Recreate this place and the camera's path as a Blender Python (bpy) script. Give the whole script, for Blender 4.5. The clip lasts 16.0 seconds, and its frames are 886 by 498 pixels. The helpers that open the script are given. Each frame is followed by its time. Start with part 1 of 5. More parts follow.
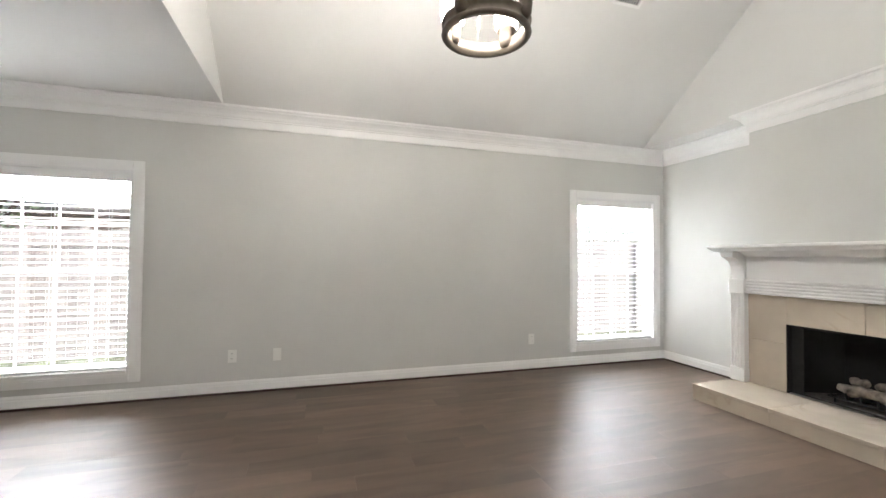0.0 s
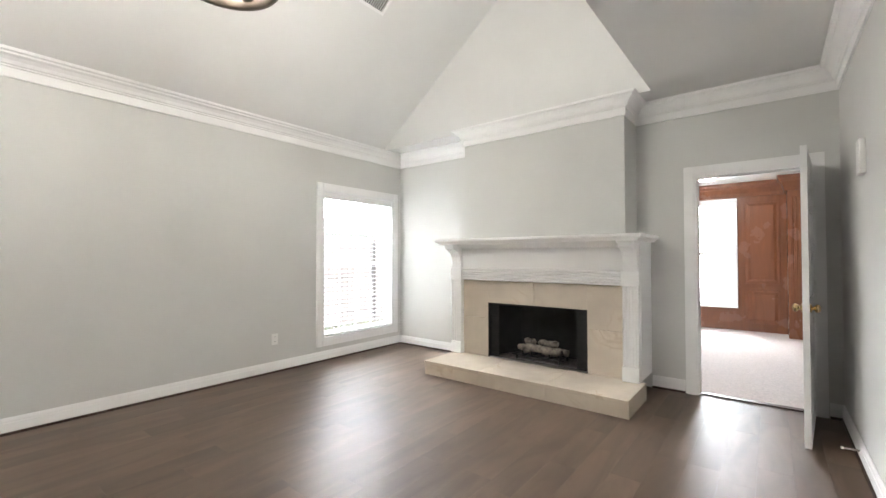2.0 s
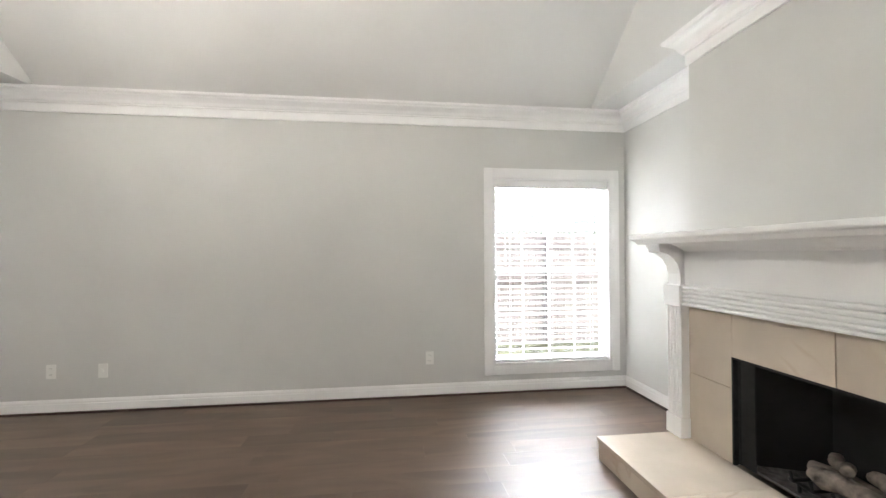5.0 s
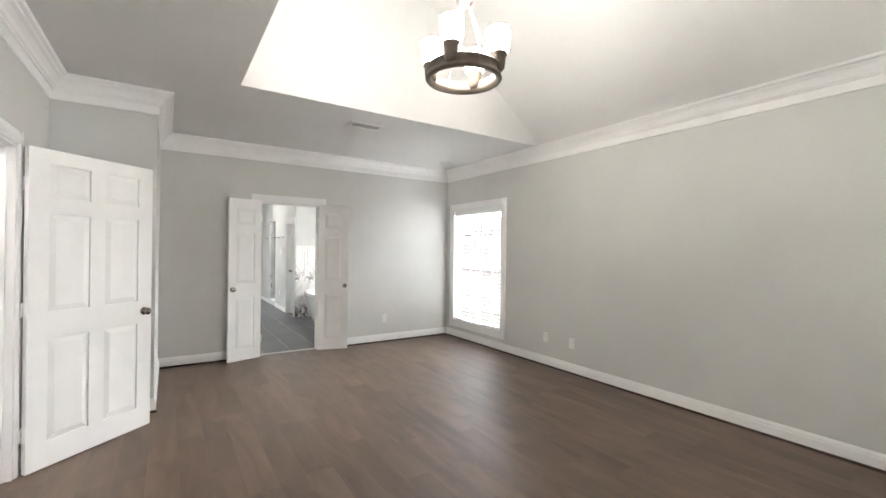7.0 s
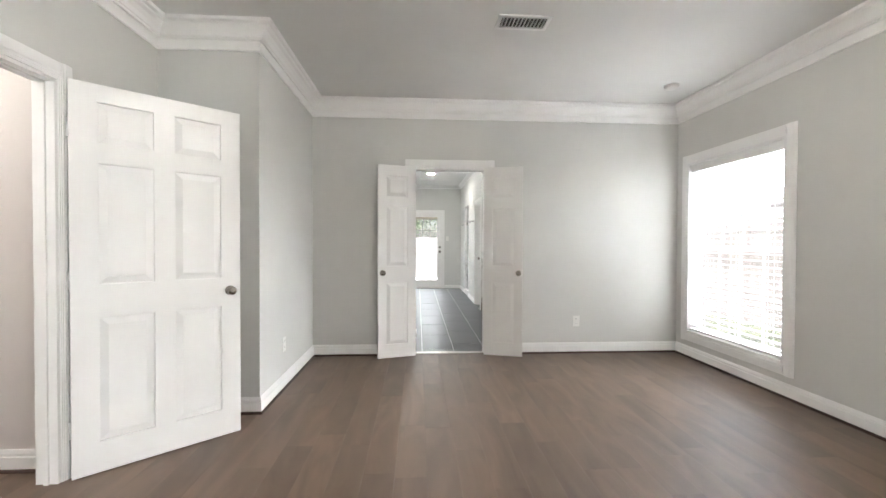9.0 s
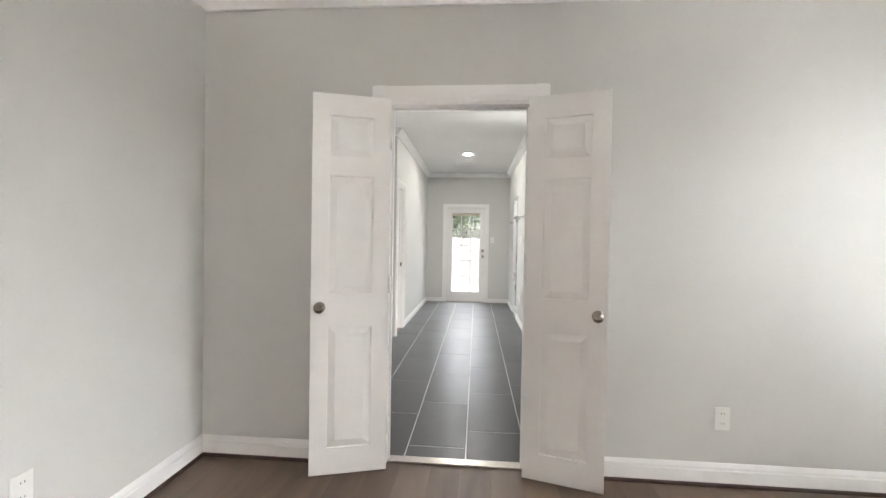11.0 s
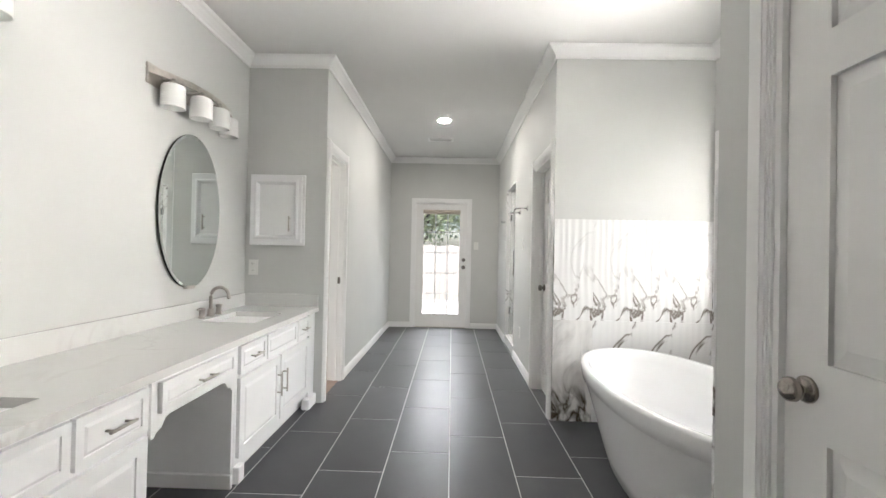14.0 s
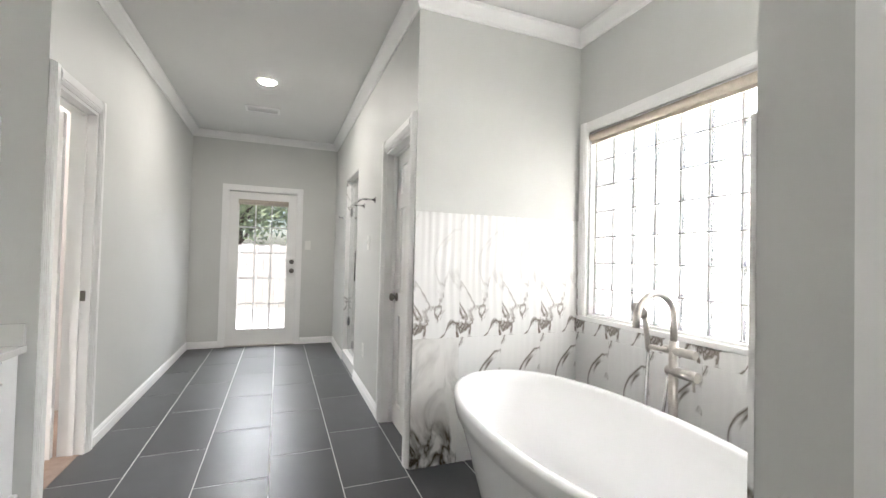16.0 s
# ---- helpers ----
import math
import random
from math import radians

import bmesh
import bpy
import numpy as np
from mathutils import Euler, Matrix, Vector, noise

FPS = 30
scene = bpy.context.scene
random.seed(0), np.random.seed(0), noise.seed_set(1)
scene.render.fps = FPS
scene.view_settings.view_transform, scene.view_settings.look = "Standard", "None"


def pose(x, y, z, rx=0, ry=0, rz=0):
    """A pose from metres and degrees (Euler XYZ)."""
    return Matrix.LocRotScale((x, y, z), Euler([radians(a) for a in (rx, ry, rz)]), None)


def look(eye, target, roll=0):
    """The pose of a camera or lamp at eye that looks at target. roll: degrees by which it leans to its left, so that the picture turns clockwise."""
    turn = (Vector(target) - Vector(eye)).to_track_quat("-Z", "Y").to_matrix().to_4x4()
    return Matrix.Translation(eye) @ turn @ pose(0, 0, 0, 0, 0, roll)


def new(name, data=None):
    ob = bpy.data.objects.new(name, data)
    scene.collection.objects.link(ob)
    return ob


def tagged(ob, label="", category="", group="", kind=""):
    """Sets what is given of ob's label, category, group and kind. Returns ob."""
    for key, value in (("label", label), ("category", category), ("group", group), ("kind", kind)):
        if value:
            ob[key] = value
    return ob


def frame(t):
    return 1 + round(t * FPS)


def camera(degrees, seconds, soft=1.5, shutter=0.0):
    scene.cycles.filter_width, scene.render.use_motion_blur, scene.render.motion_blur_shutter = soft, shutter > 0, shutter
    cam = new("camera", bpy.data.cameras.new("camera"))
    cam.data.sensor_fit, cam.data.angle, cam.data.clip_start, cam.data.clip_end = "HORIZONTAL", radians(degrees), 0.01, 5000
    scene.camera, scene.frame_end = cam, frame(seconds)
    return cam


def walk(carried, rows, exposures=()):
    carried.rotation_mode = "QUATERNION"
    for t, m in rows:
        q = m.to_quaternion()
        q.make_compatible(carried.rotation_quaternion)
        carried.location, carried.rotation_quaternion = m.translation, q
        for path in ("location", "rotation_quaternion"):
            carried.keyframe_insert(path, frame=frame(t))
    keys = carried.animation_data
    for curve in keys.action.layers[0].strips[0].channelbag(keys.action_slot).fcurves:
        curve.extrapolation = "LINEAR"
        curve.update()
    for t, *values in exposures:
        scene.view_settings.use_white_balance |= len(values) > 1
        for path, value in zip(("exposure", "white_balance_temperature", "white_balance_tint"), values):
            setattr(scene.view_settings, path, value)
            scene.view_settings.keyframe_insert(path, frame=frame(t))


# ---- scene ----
cam = camera(93.5, 16.0)
PATH = [
    (0, (-1.856, -2.949, 1.308), (0.052, -3.545, 1.352), 0.5),
    (0.5, (-1.683, -2.905, 1.347), (0.084, -3.841, 1.383), 0.4),
    (1, (-1.666, -2.908, 1.353), (-0.09, -4.138, 1.397), 0.2),
    (1.5, (-1.72, -2.945, 1.402), (-0.342, -4.395, 1.426), -0.3),
    (2, (-1.724, -2.978, 1.26), (-0.486, -4.548, 1.297), -0.1),
    (2.5, (-1.7, -3.053, 1.198), (-0.473, -4.633, 1.228), -0.1),
    (3, (-1.627, -3.321, 1.236), (-0.319, -4.834, 1.264), -0.3),
    (3.2, (-1.594, -3.436, 1.265), (-0.235, -4.902, 1.292), -0.4),
    (5.3, (-1.274, -5.295, 1.333), (0.724, -5.221, 1.377), 0.1),
    (5.5, (-1.23, -5.427, 1.31), (0.746, -5.123, 1.367), 0.4),
    (6, (-1.294, -5.682, 1.398), (0.502, -4.801, 1.435), 0.8),
    (6.5, (-1.443, -5.817, 1.411), (0.029, -4.464, 1.437), 0.6),
    (7, (-1.373, -5.851, 1.427), (-0.273, -4.181, 1.429), 0.7),
    (7.5, (-1.169, -5.765, 1.343), (-0.418, -3.912, 1.332), 0.5),
    (8, (-0.876, -5.419, 1.241), (-0.401, -3.476, 1.22), 0.2),
    (8.5, (-0.55, -5.021, 1.214), (-0.283, -3.039, 1.189), 0.1),
    (9, (-0.348, -4.52, 1.219), (-0.227, -2.524, 1.189), 0.2),
    (9.5, (-0.143, -3.972, 1.233), (-0.131, -1.972, 1.201), 0.3),
    (9.7, (-0.091, -3.729, 1.268), (-0.107, -1.729, 1.236), 0.3),
    (11.8, (0.135, -1.451, 1.218), (-0.081, 0.537, 1.2), 1.0),
    (12, (0.134, -1.24, 1.209), (-0.089, 0.748, 1.199), 0.9),
    (12.5, (0.076, -0.835, 1.229), (-0.14, 1.154, 1.224), 0.9),
    (13, (0.067, -0.533, 1.234), (-0.138, 1.456, 1.235), 0.9),
    (13.5, (0.108, -0.255, 1.21), (-0.048, 1.739, 1.22), 1.1),
    (14, (0.057, -0.131, 1.203), (0.013, 1.868, 1.223), 1.2),
    (14.5, (0.001, 0.001, 1.236), (0.135, 1.996, 1.266), 1.2),
    (15, (0.035, 0.208, 1.21), (0.384, 2.177, 1.243), 1.3),
    (15.5, (0.088, 0.39, 1.211), (0.645, 2.311, 1.248), 1.3),
    (16, (0.079, 0.655, 1.206), (0.811, 2.516, 1.248), 1.4),
]
EXPOSURES = [(0, 5.35, 6400, 11), (0.5, 5.5, 6400, 11), (2.5, 5.55, 6400, 11), (3.2, 5.55, 6400, 11), (6, 5.35, 6400, 11), (7, 5.4, 6400, 11), (9, 5.5, 6400, 11), (9.7, 5.5, 6400, 11), (11.8, 5.4, 6600, 13), (12.5, 5.35, 6600, 13), (13.5, 5.25, 6500, 12), (16, 5.2, 6500, 12)]
walk(cam, [(t, look(e, g, r)) for t, e, g, r in PATH], EXPOSURES)

# ---- light ----
world = bpy.data.worlds.new("sky")
scene.world = world
world.use_nodes = True
_wn = world.node_tree.nodes
_sky = _wn.new("ShaderNodeTexSky")
_sky.sky_type = "NISHITA"
_sky.sun_disc = False
_sky.sun_elevation = radians(52)
_sky.sun_rotation = radians(233)
_sky.air_density, _sky.dust_density, _sky.ozone_density = 1.0, 3.0, 1.0
world.node_tree.links.new(_sky.outputs[0], _wn["Background"].inputs[0])
_wn["Background"].inputs[1].default_value = 0.010
sun = new("sun", bpy.data.lights.new("sun", "SUN"))
sun.data.energy, sun.data.angle, sun.data.color = 0.12, radians(10), (1.0, 0.96, 0.9)
sun.matrix_world = look((-20, -15, 36), (0, 0, 0))


def sky_lamp(name, eye, target, w, h, watts, color=(0.93, 0.97, 1.0), spread=180):
    """Area lamp set outside an opening, in place of daylight."""
    l = bpy.data.lights.new(name, "AREA")
    l.shape, l.size, l.size_y, l.energy, l.color = "RECTANGLE", w, h, watts, color
    l.spread = radians(spread)
    o = new(name, l)
    o.matrix_world = look(eye, target)
    return o


sky_lamp("daylight_window_one", (4.7, -0.25, 2.65), (2.5, -0.95, 1.3), 2.4, 1.5, 8.0, (0.96, 0.98, 1.0), 104)
sky_lamp("daylight_window_two", (4.7, -7.15, 2.65), (2.5, -6.45, 1.3), 2.4, 1.5, 8.0, (0.96, 0.98, 1.0), 104)
sky_lamp("daylight_block_window", (6.2, 3.45, 1.5), (-1.2, 1.7, 1.75), 1.8, 2.6, 3.0, (1.0, 0.955, 0.91), 60)
# added fill lamp near the ground, throws light up onto the bathroom ceiling
sky_lamp("yard_bounce_fill", (3.6, 3.3, 0.1), (0.4, 1.6, 2.6), 1.6, 1.2, 3.4, (1.0, 0.96, 0.92), 90)
sky_lamp("daylight_back_door", (-0.12, 8.6, 3.05), (-0.12, 6.4, 0.9), 3.0, 1.8, 15, (0.95, 0.98, 1.0))
sky_lamp("daylight_study_window", (-0.8, -13.4, 1.5), (-0.8, -11.0, 1.3), 3.2, 3.0, 22)

# ---- materials ----
def lin(c):
    return tuple(c) + (1.0,)


def material(name, base, rough=0.5, vary=0.04, scale=6.0, bump=0.0, bump_scale=80.0, metal=0.0, second=None, piece=0.0, coat=0.0):
    """Painted or plain surface: two scales of noise in the colour, a fine relief, a change from piece to piece."""
    m = bpy.data.materials.new(name)
    m.use_nodes = True
    nt = m.node_tree
    b = nt.nodes["Principled BSDF"]
    b.inputs["Roughness"].default_value = rough
    b.inputs["Metallic"].default_value = metal
    b.inputs["Coat Weight"].default_value = coat
    co = nt.nodes.new("ShaderNodeTexCoord")
    n1 = nt.nodes.new("ShaderNodeTexNoise")
    n1.inputs["Scale"].default_value, n1.inputs["Detail"].default_value = scale, 6
    nt.links.new(co.outputs["Object"], n1.inputs["Vector"])
    ramp = nt.nodes.new("ShaderNodeValToRGB")
    lo = second or tuple(c * (1 - 2 * vary) for c in base)
    hi = tuple(min(1, c * (1 + vary)) for c in base)
    ramp.color_ramp.elements[0].position, ramp.color_ramp.elements[1].position = 0.3, 0.7
    ramp.color_ramp.elements[0].color, ramp.color_ramp.elements[1].color = lin(lo), lin(hi)
    nt.links.new(n1.outputs["Fac"], ramp.inputs["Fac"])
    out = ramp.outputs["Color"]
    if piece:
        info = nt.nodes.new("ShaderNodeObjectInfo")
        mul = nt.nodes.new("ShaderNodeMapRange")
        mul.inputs["To Min"].default_value, mul.inputs["To Max"].default_value = 1 - piece, 1 + piece
        nt.links.new(info.outputs["Random"], mul.inputs["Value"])
        mx = nt.nodes.new("ShaderNodeMix")
        mx.data_type, mx.blend_type = "RGBA", "MULTIPLY"
        mx.inputs["Factor"].default_value = 1
        nt.links.new(out, mx.inputs[6])
        nt.links.new(mul.outputs[0], mx.inputs[7])
        out = mx.outputs[2]
    nt.links.new(out, b.inputs["Base Color"])
    if bump:
        n2 = nt.nodes.new("ShaderNodeTexNoise")
        n2.inputs["Scale"].default_value, n2.inputs["Detail"].default_value = bump_scale, 3
        nt.links.new(co.outputs["Object"], n2.inputs["Vector"])
        bp = nt.nodes.new("ShaderNodeBump")
        bp.inputs["Strength"].default_value, bp.inputs["Distance"].default_value = bump, 0.002
        nt.links.new(n2.outputs["Fac"], bp.inputs["Height"])
        nt.links.new(bp.outputs["Normal"], b.inputs["Normal"])
    return m


def wood(name, dark, light, rough, along=1, stretch=14.0, scale=3.0, piece=0.12, coat=0.0):
    """Grain stretched along one axis, with a shift from board to board."""
    m = bpy.data.materials.new(name)
    m.use_nodes = True
    nt = m.node_tree
    b = nt.nodes["Principled BSDF"]
    co = nt.nodes.new("ShaderNodeTexCoord")
    info = nt.nodes.new("ShaderNodeObjectInfo")
    shift = nt.nodes.new("ShaderNodeVectorMath")
    shift.operation = "MULTIPLY_ADD"
    nt.links.new(info.outputs["Random"], shift.inputs[0])
    shift.inputs[1].default_value = (31.0, 17.0, 23.0)
    nt.links.new(co.outputs["Object"], shift.inputs[2])
    mp = nt.nodes.new("ShaderNodeMapping")
    sc = [stretch, stretch, stretch]
    sc[along] = 1.0
    mp.inputs["Scale"].default_value = sc
    nt.links.new(shift.outputs[0], mp.inputs["Vector"])
    n1 = nt.nodes.new("ShaderNodeTexNoise")
    n1.inputs["Scale"].default_value, n1.inputs["Detail"].default_value, n1.inputs["Distortion"].default_value = scale, 8, 1.2
    nt.links.new(mp.outputs[0], n1.inputs["Vector"])
    ramp = nt.nodes.new("ShaderNodeValToRGB")
    ramp.color_ramp.elements[0].position, ramp.color_ramp.elements[1].position = 0.28, 0.72
    ramp.color_ramp.elements[0].color, ramp.color_ramp.elements[1].color = lin(dark), lin(light)
    nt.links.new(n1.outputs["Fac"], ramp.inputs["Fac"])
    mul = nt.nodes.new("ShaderNodeMapRange")
    mul.inputs["To Min"].default_value, mul.inputs["To Max"].default_value = 1 - piece, 1 + piece
    nt.links.new(info.outputs["Random"], mul.inputs["Value"])
    mx = nt.nodes.new("ShaderNodeMix")
    mx.data_type, mx.blend_type = "RGBA", "MULTIPLY"
    mx.inputs["Factor"].default_value = 1
    nt.links.new(ramp.outputs["Color"], mx.inputs[6])
    nt.links.new(mul.outputs[0], mx.inputs[7])
    nt.links.new(mx.outputs[2], b.inputs["Base Color"])
    n3 = nt.nodes.new("ShaderNodeTexNoise")
    n3.inputs["Scale"].default_value, n3.inputs["Detail"].default_value = 2.3, 4
    nt.links.new(co.outputs["Object"], n3.inputs["Vector"])
    rr = nt.nodes.new("ShaderNodeMapRange")
    rr.inputs["To Min"].default_value, rr.inputs["To Max"].default_value = rough - 0.06, rough + 0.08
    nt.links.new(n3.outputs["Fac"], rr.inputs["Value"])
    nt.links.new(rr.outputs[0], b.inputs["Roughness"])
    bp = nt.nodes.new("ShaderNodeBump")
    bp.inputs["Strength"].default_value, bp.inputs["Distance"].default_value = 0.12, 0.002
    nt.links.new(n1.outputs["Fac"], bp.inputs["Height"])
    nt.links.new(bp.outputs["Normal"], b.inputs["Normal"])
    b.inputs["Coat Weight"].default_value = coat
    b.inputs["Coat Roughness"].default_value = 0.38
    return m


def marble(name, base, vein, scale, width, rough=0.2, piece_shift=0.0, cloud=0.06, band=None, tilt=0.0, keep=0.0):
    """Stone with branching veins: the thin lines where a warped noise crosses its middle."""
    m = bpy.data.materials.new(name)
    m.use_nodes = True
    nt = m.node_tree
    b = nt.nodes["Principled BSDF"]
    b.inputs["Roughness"].default_value = rough
    co = nt.nodes.new("ShaderNodeTexCoord")
    vec = co.outputs["Object"]
    if piece_shift:
        info = nt.nodes.new("ShaderNodeObjectInfo")
        sh = nt.nodes.new("ShaderNodeVectorMath")
        sh.operation = "MULTIPLY_ADD"
        nt.links.new(info.outputs["Random"], sh.inputs[0])
        sh.inputs[1].default_value = (piece_shift, piece_shift * 0.7, piece_shift * 1.3)
        nt.links.new(vec, sh.inputs[2])
        vec = sh.outputs[0]
    if tilt:
        mp = nt.nodes.new("ShaderNodeMapping")
        mp.inputs["Rotation"].default_value = (0, radians(tilt * 0.5), 0)
        mp.inputs["Scale"].default_value = (1.0, 1.0, 0.62)
        nt.links.new(vec, mp.inputs["Vector"])
        vec = mp.outputs[0]
    n1 = nt.nodes.new("ShaderNodeTexNoise")
    n1.inputs["Scale"].default_value, n1.inputs["Detail"].default_value, n1.inputs["Distortion"].default_value = scale, 6, 1.1
    nt.links.new(vec, n1.inputs["Vector"])
    r1 = nt.nodes.new("ShaderNodeValToRGB")
    e = r1.color_ramp.elements
    e[0].position, e[0].color = 0.5 - width, (0, 0, 0, 1)
    e[1].position, e[1].color = 0.5 + width, (0, 0, 0, 1)
    mid = e.new(0.5)
    mid.color = (1, 1, 1, 1)
    nt.links.new(n1.outputs["Fac"], r1.inputs["Fac"])
    n2 = nt.nodes.new("ShaderNodeTexNoise")
    n2.inputs["Scale"].default_value, n2.inputs["Detail"].default_value = scale * 0.9, 3
    nt.links.new(vec, n2.inputs["Vector"])
    r2 = nt.nodes.new("ShaderNodeValToRGB")
    r2.color_ramp.elements[0].position, r2.color_ramp.elements[1].position = (0.35, 0.47) if band else (0.47, 0.62)
    nt.links.new(n2.outputs["Fac"], r2.inputs["Fac"])
    mu = nt.nodes.new("ShaderNodeMath")
    mu.operation = "MULTIPLY"
    nt.links.new(r1.outputs["Color"], mu.inputs[0])
    nt.links.new(r2.outputs["Color"], mu.inputs[1])
    r3 = nt.nodes.new("ShaderNodeValToRGB")
    r3.color_ramp.elements[0].color = lin(tuple(c * (1 - cloud) for c in base))
    r3.color_ramp.elements[1].color = lin(base)
    r3.color_ramp.elements[0].position, r3.color_ramp.elements[1].position = 0.35, 0.65
    nt.links.new(n2.outputs["Fac"], r3.inputs["Fac"])
    fac = mu.outputs[0]
    if band:
        # the print of the tile: bold veins within a band of its height, faint ones elsewhere
        sp = nt.nodes.new("ShaderNodeSeparateXYZ")
        nt.links.new(co.outputs["Object"], sp.inputs[0])
        for a, b2, lo, hi in ((band[0], band[1], keep, 1.0), (band[2], band[3], 1.0, keep)):
            mr = nt.nodes.new("ShaderNodeMapRange")
            mr.inputs["From Min"].default_value, mr.inputs["From Max"].default_value = a, b2
            mr.inputs["To Min"].default_value, mr.inputs["To Max"].default_value = lo, hi
            nt.links.new(sp.outputs["Z"], mr.inputs["Value"])
            mm = nt.nodes.new("ShaderNodeMath")
            mm.operation = "MULTIPLY"
            nt.links.new(fac, mm.inputs[0])
            nt.links.new(mr.outputs[0], mm.inputs[1])
            fac = mm.outputs[0]
    mx = nt.nodes.new("ShaderNodeMix")
    mx.data_type = "RGBA"
    nt.links.new(fac, mx.inputs["Factor"])
    nt.links.new(r3.outputs["Color"], mx.inputs[6])
    mx.inputs[7].default_value = lin(vein)
    nt.links.new(mx.outputs[2], b.inputs["Base Color"])
    return m


def glowing(name, color, strength):
    m = bpy.data.materials.new(name)
    m.use_nodes = True
    b = m.node_tree.nodes["Principled BSDF"]
    b.inputs["Base Color"].default_value = (0.9, 0.9, 0.88, 1)
    b.inputs["Emission Color"].default_value = lin(color)
    b.inputs["Emission Strength"].default_value = strength
    return m


def glassy(name, rough=0.0, color=(1, 1, 1), bump=0.0):
    m = bpy.data.materials.new(name)
    m.use_nodes = True
    nt = m.node_tree
    b = nt.nodes["Principled BSDF"]
    b.inputs["Base Color"].default_value = lin(color)
    b.inputs["Roughness"].default_value = rough
    b.inputs["Transmission Weight"].default_value = 1
    b.inputs["IOR"].default_value = 1.45
    if bump:
        n2 = nt.nodes.new("ShaderNodeTexNoise")
        n2.inputs["Scale"].default_value, n2.inputs["Detail"].default_value = 14, 2
        bp = nt.nodes.new("ShaderNodeBump")
        bp.inputs["Strength"].default_value, bp.inputs["Distance"].default_value = bump, 0.02
        nt.links.new(n2.outputs["Fac"], bp.inputs["Height"])
        nt.links.new(bp.outputs["Normal"], b.inputs["Normal"])
    return m


WALL = material("wall_paint_grey", (0.63, 0.63, 0.605), 0.6, 0.02, 1.5, 0.02, 160)
BATHWALL = material("bath_wall_paint", (0.61, 0.615, 0.595), 0.55, 0.02, 1.5, 0.02, 160)
HALLWALL = material("hall_wall_paint", (0.70, 0.66, 0.64), 0.55, 0.015, 1.5, 0.06, 220)
CEIL = material("ceiling_paint", (0.75, 0.75, 0.735), 0.75, 0.02, 1.2, 0.04, 120)
TRIM = material("trim_paint_white", (0.86, 0.86, 0.85), 0.35, 0.015, 3.0)
DOORP = material("door_paint_white", (0.84, 0.835, 0.82), 0.38, 0.02, 2.0)
CABP = material("cabinet_paint_white", (0.87, 0.87, 0.87), 0.32, 0.012, 3.0, 0.03, 90)
PLASTIC = material("white_plastic", (0.80, 0.80, 0.77), 0.3, 0.01, 8.0)
BLIND = material("blind_slat_white", (0.84, 0.84, 0.83), 0.4, 0.02, 5.0)
VINYL = material("window_vinyl_white", (0.82, 0.82, 0.82), 0.35, 0.02, 5.0)
DOORNICKEL = material("satin_nickel_knob", (0.34, 0.31, 0.28), 0.25, 0.06, 40.0, metal=1.0)
NICKEL = material("brushed_nickel", (0.55, 0.52, 0.48), 0.28, 0.06, 40.0, 0.05, 200, metal=1.0)
DARKNICKEL = material("aged_dark_nickel", (0.20, 0.185, 0.17), 0.3, 0.08, 30.0, metal=1.0)
MORTAR = material("block_mortar_grey", (0.42, 0.42, 0.41), 0.8, 0.06, 30.0)
CHROME = material("satin_chrome", (0.62, 0.62, 0.62), 0.18, 0.03, 30.0, metal=1.0)
BRASS = material("worn_brass", (0.62, 0.45, 0.22), 0.25, 0.1, 20.0, metal=1.0)
BRONZE = material("dark_bronze", (0.14, 0.115, 0.09), 0.42, 0.15, 18.0, 0.1, 60, metal=0.3)
BLACK = material("firebox_soot", (0.006, 0.006, 0.006), 0.8, 0.3, 9.0, 0.4, 60)
IRON = material("black_iron", (0.009, 0.009, 0.009), 0.85, 0.2, 20.0, 0.2, 90)
ASH = material("grey_ash", (0.10, 0.095, 0.09), 0.95, 0.3, 30.0, 1.0, 120)
LOG = material("ceramic_log_bark", (0.24, 0.205, 0.175), 0.9, 0.3, 18.0, 1.0, 90, second=(0.04, 0.033, 0.028))
FLOORWOOD = wood("floor_wood_dark", (0.096, 0.064, 0.044), (0.165, 0.115, 0.081), 0.45, 1, 5.0, 1.1, 0.14, 0.15)
SHOE = wood("shoe_mould_dark", (0.030, 0.014, 0.010), (0.055, 0.028, 0.020), 0.4, 1, 8.0, 3.0, 0.05)
PANELWOOD = wood("study_panel_wood", (0.18, 0.060, 0.023), (0.245, 0.088, 0.035), 0.25, 2, 7.0, 1.2, 0.05, 0.4)
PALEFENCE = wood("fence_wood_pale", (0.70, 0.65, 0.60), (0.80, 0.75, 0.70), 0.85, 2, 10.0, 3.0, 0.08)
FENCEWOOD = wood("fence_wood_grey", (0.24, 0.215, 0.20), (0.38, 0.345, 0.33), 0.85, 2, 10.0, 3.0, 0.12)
CARPET = material("carpet_beige", (0.68, 0.62, 0.595), 0.95, 0.10, 60.0, 0.8, 500)
BEIGEFLOOR = material("closet_floor_tan", (0.36, 0.27, 0.22), 0.7, 0.1, 20.0, 0.3, 200)
CREAM = marble("cream_marble", (0.64, 0.56, 0.46), (0.55, 0.46, 0.36), 2.2, 0.03, 0.25, cloud=0.2, piece_shift=9.0)
VEINED = marble("white_veined_marble", (0.84, 0.84, 0.83), (0.16, 0.14, 0.125), 1.9, 0.013, 0.2, cloud=0.05, piece_shift=3.1)
VEINLOW = marble("veined_tile_lower", (0.84, 0.84, 0.83), (0.15, 0.123, 0.10), 3.4, 0.036, 0.2, cloud=0.04, band=(0.22, 0.50, 2.0, 3.0), tilt=40, keep=0.04)
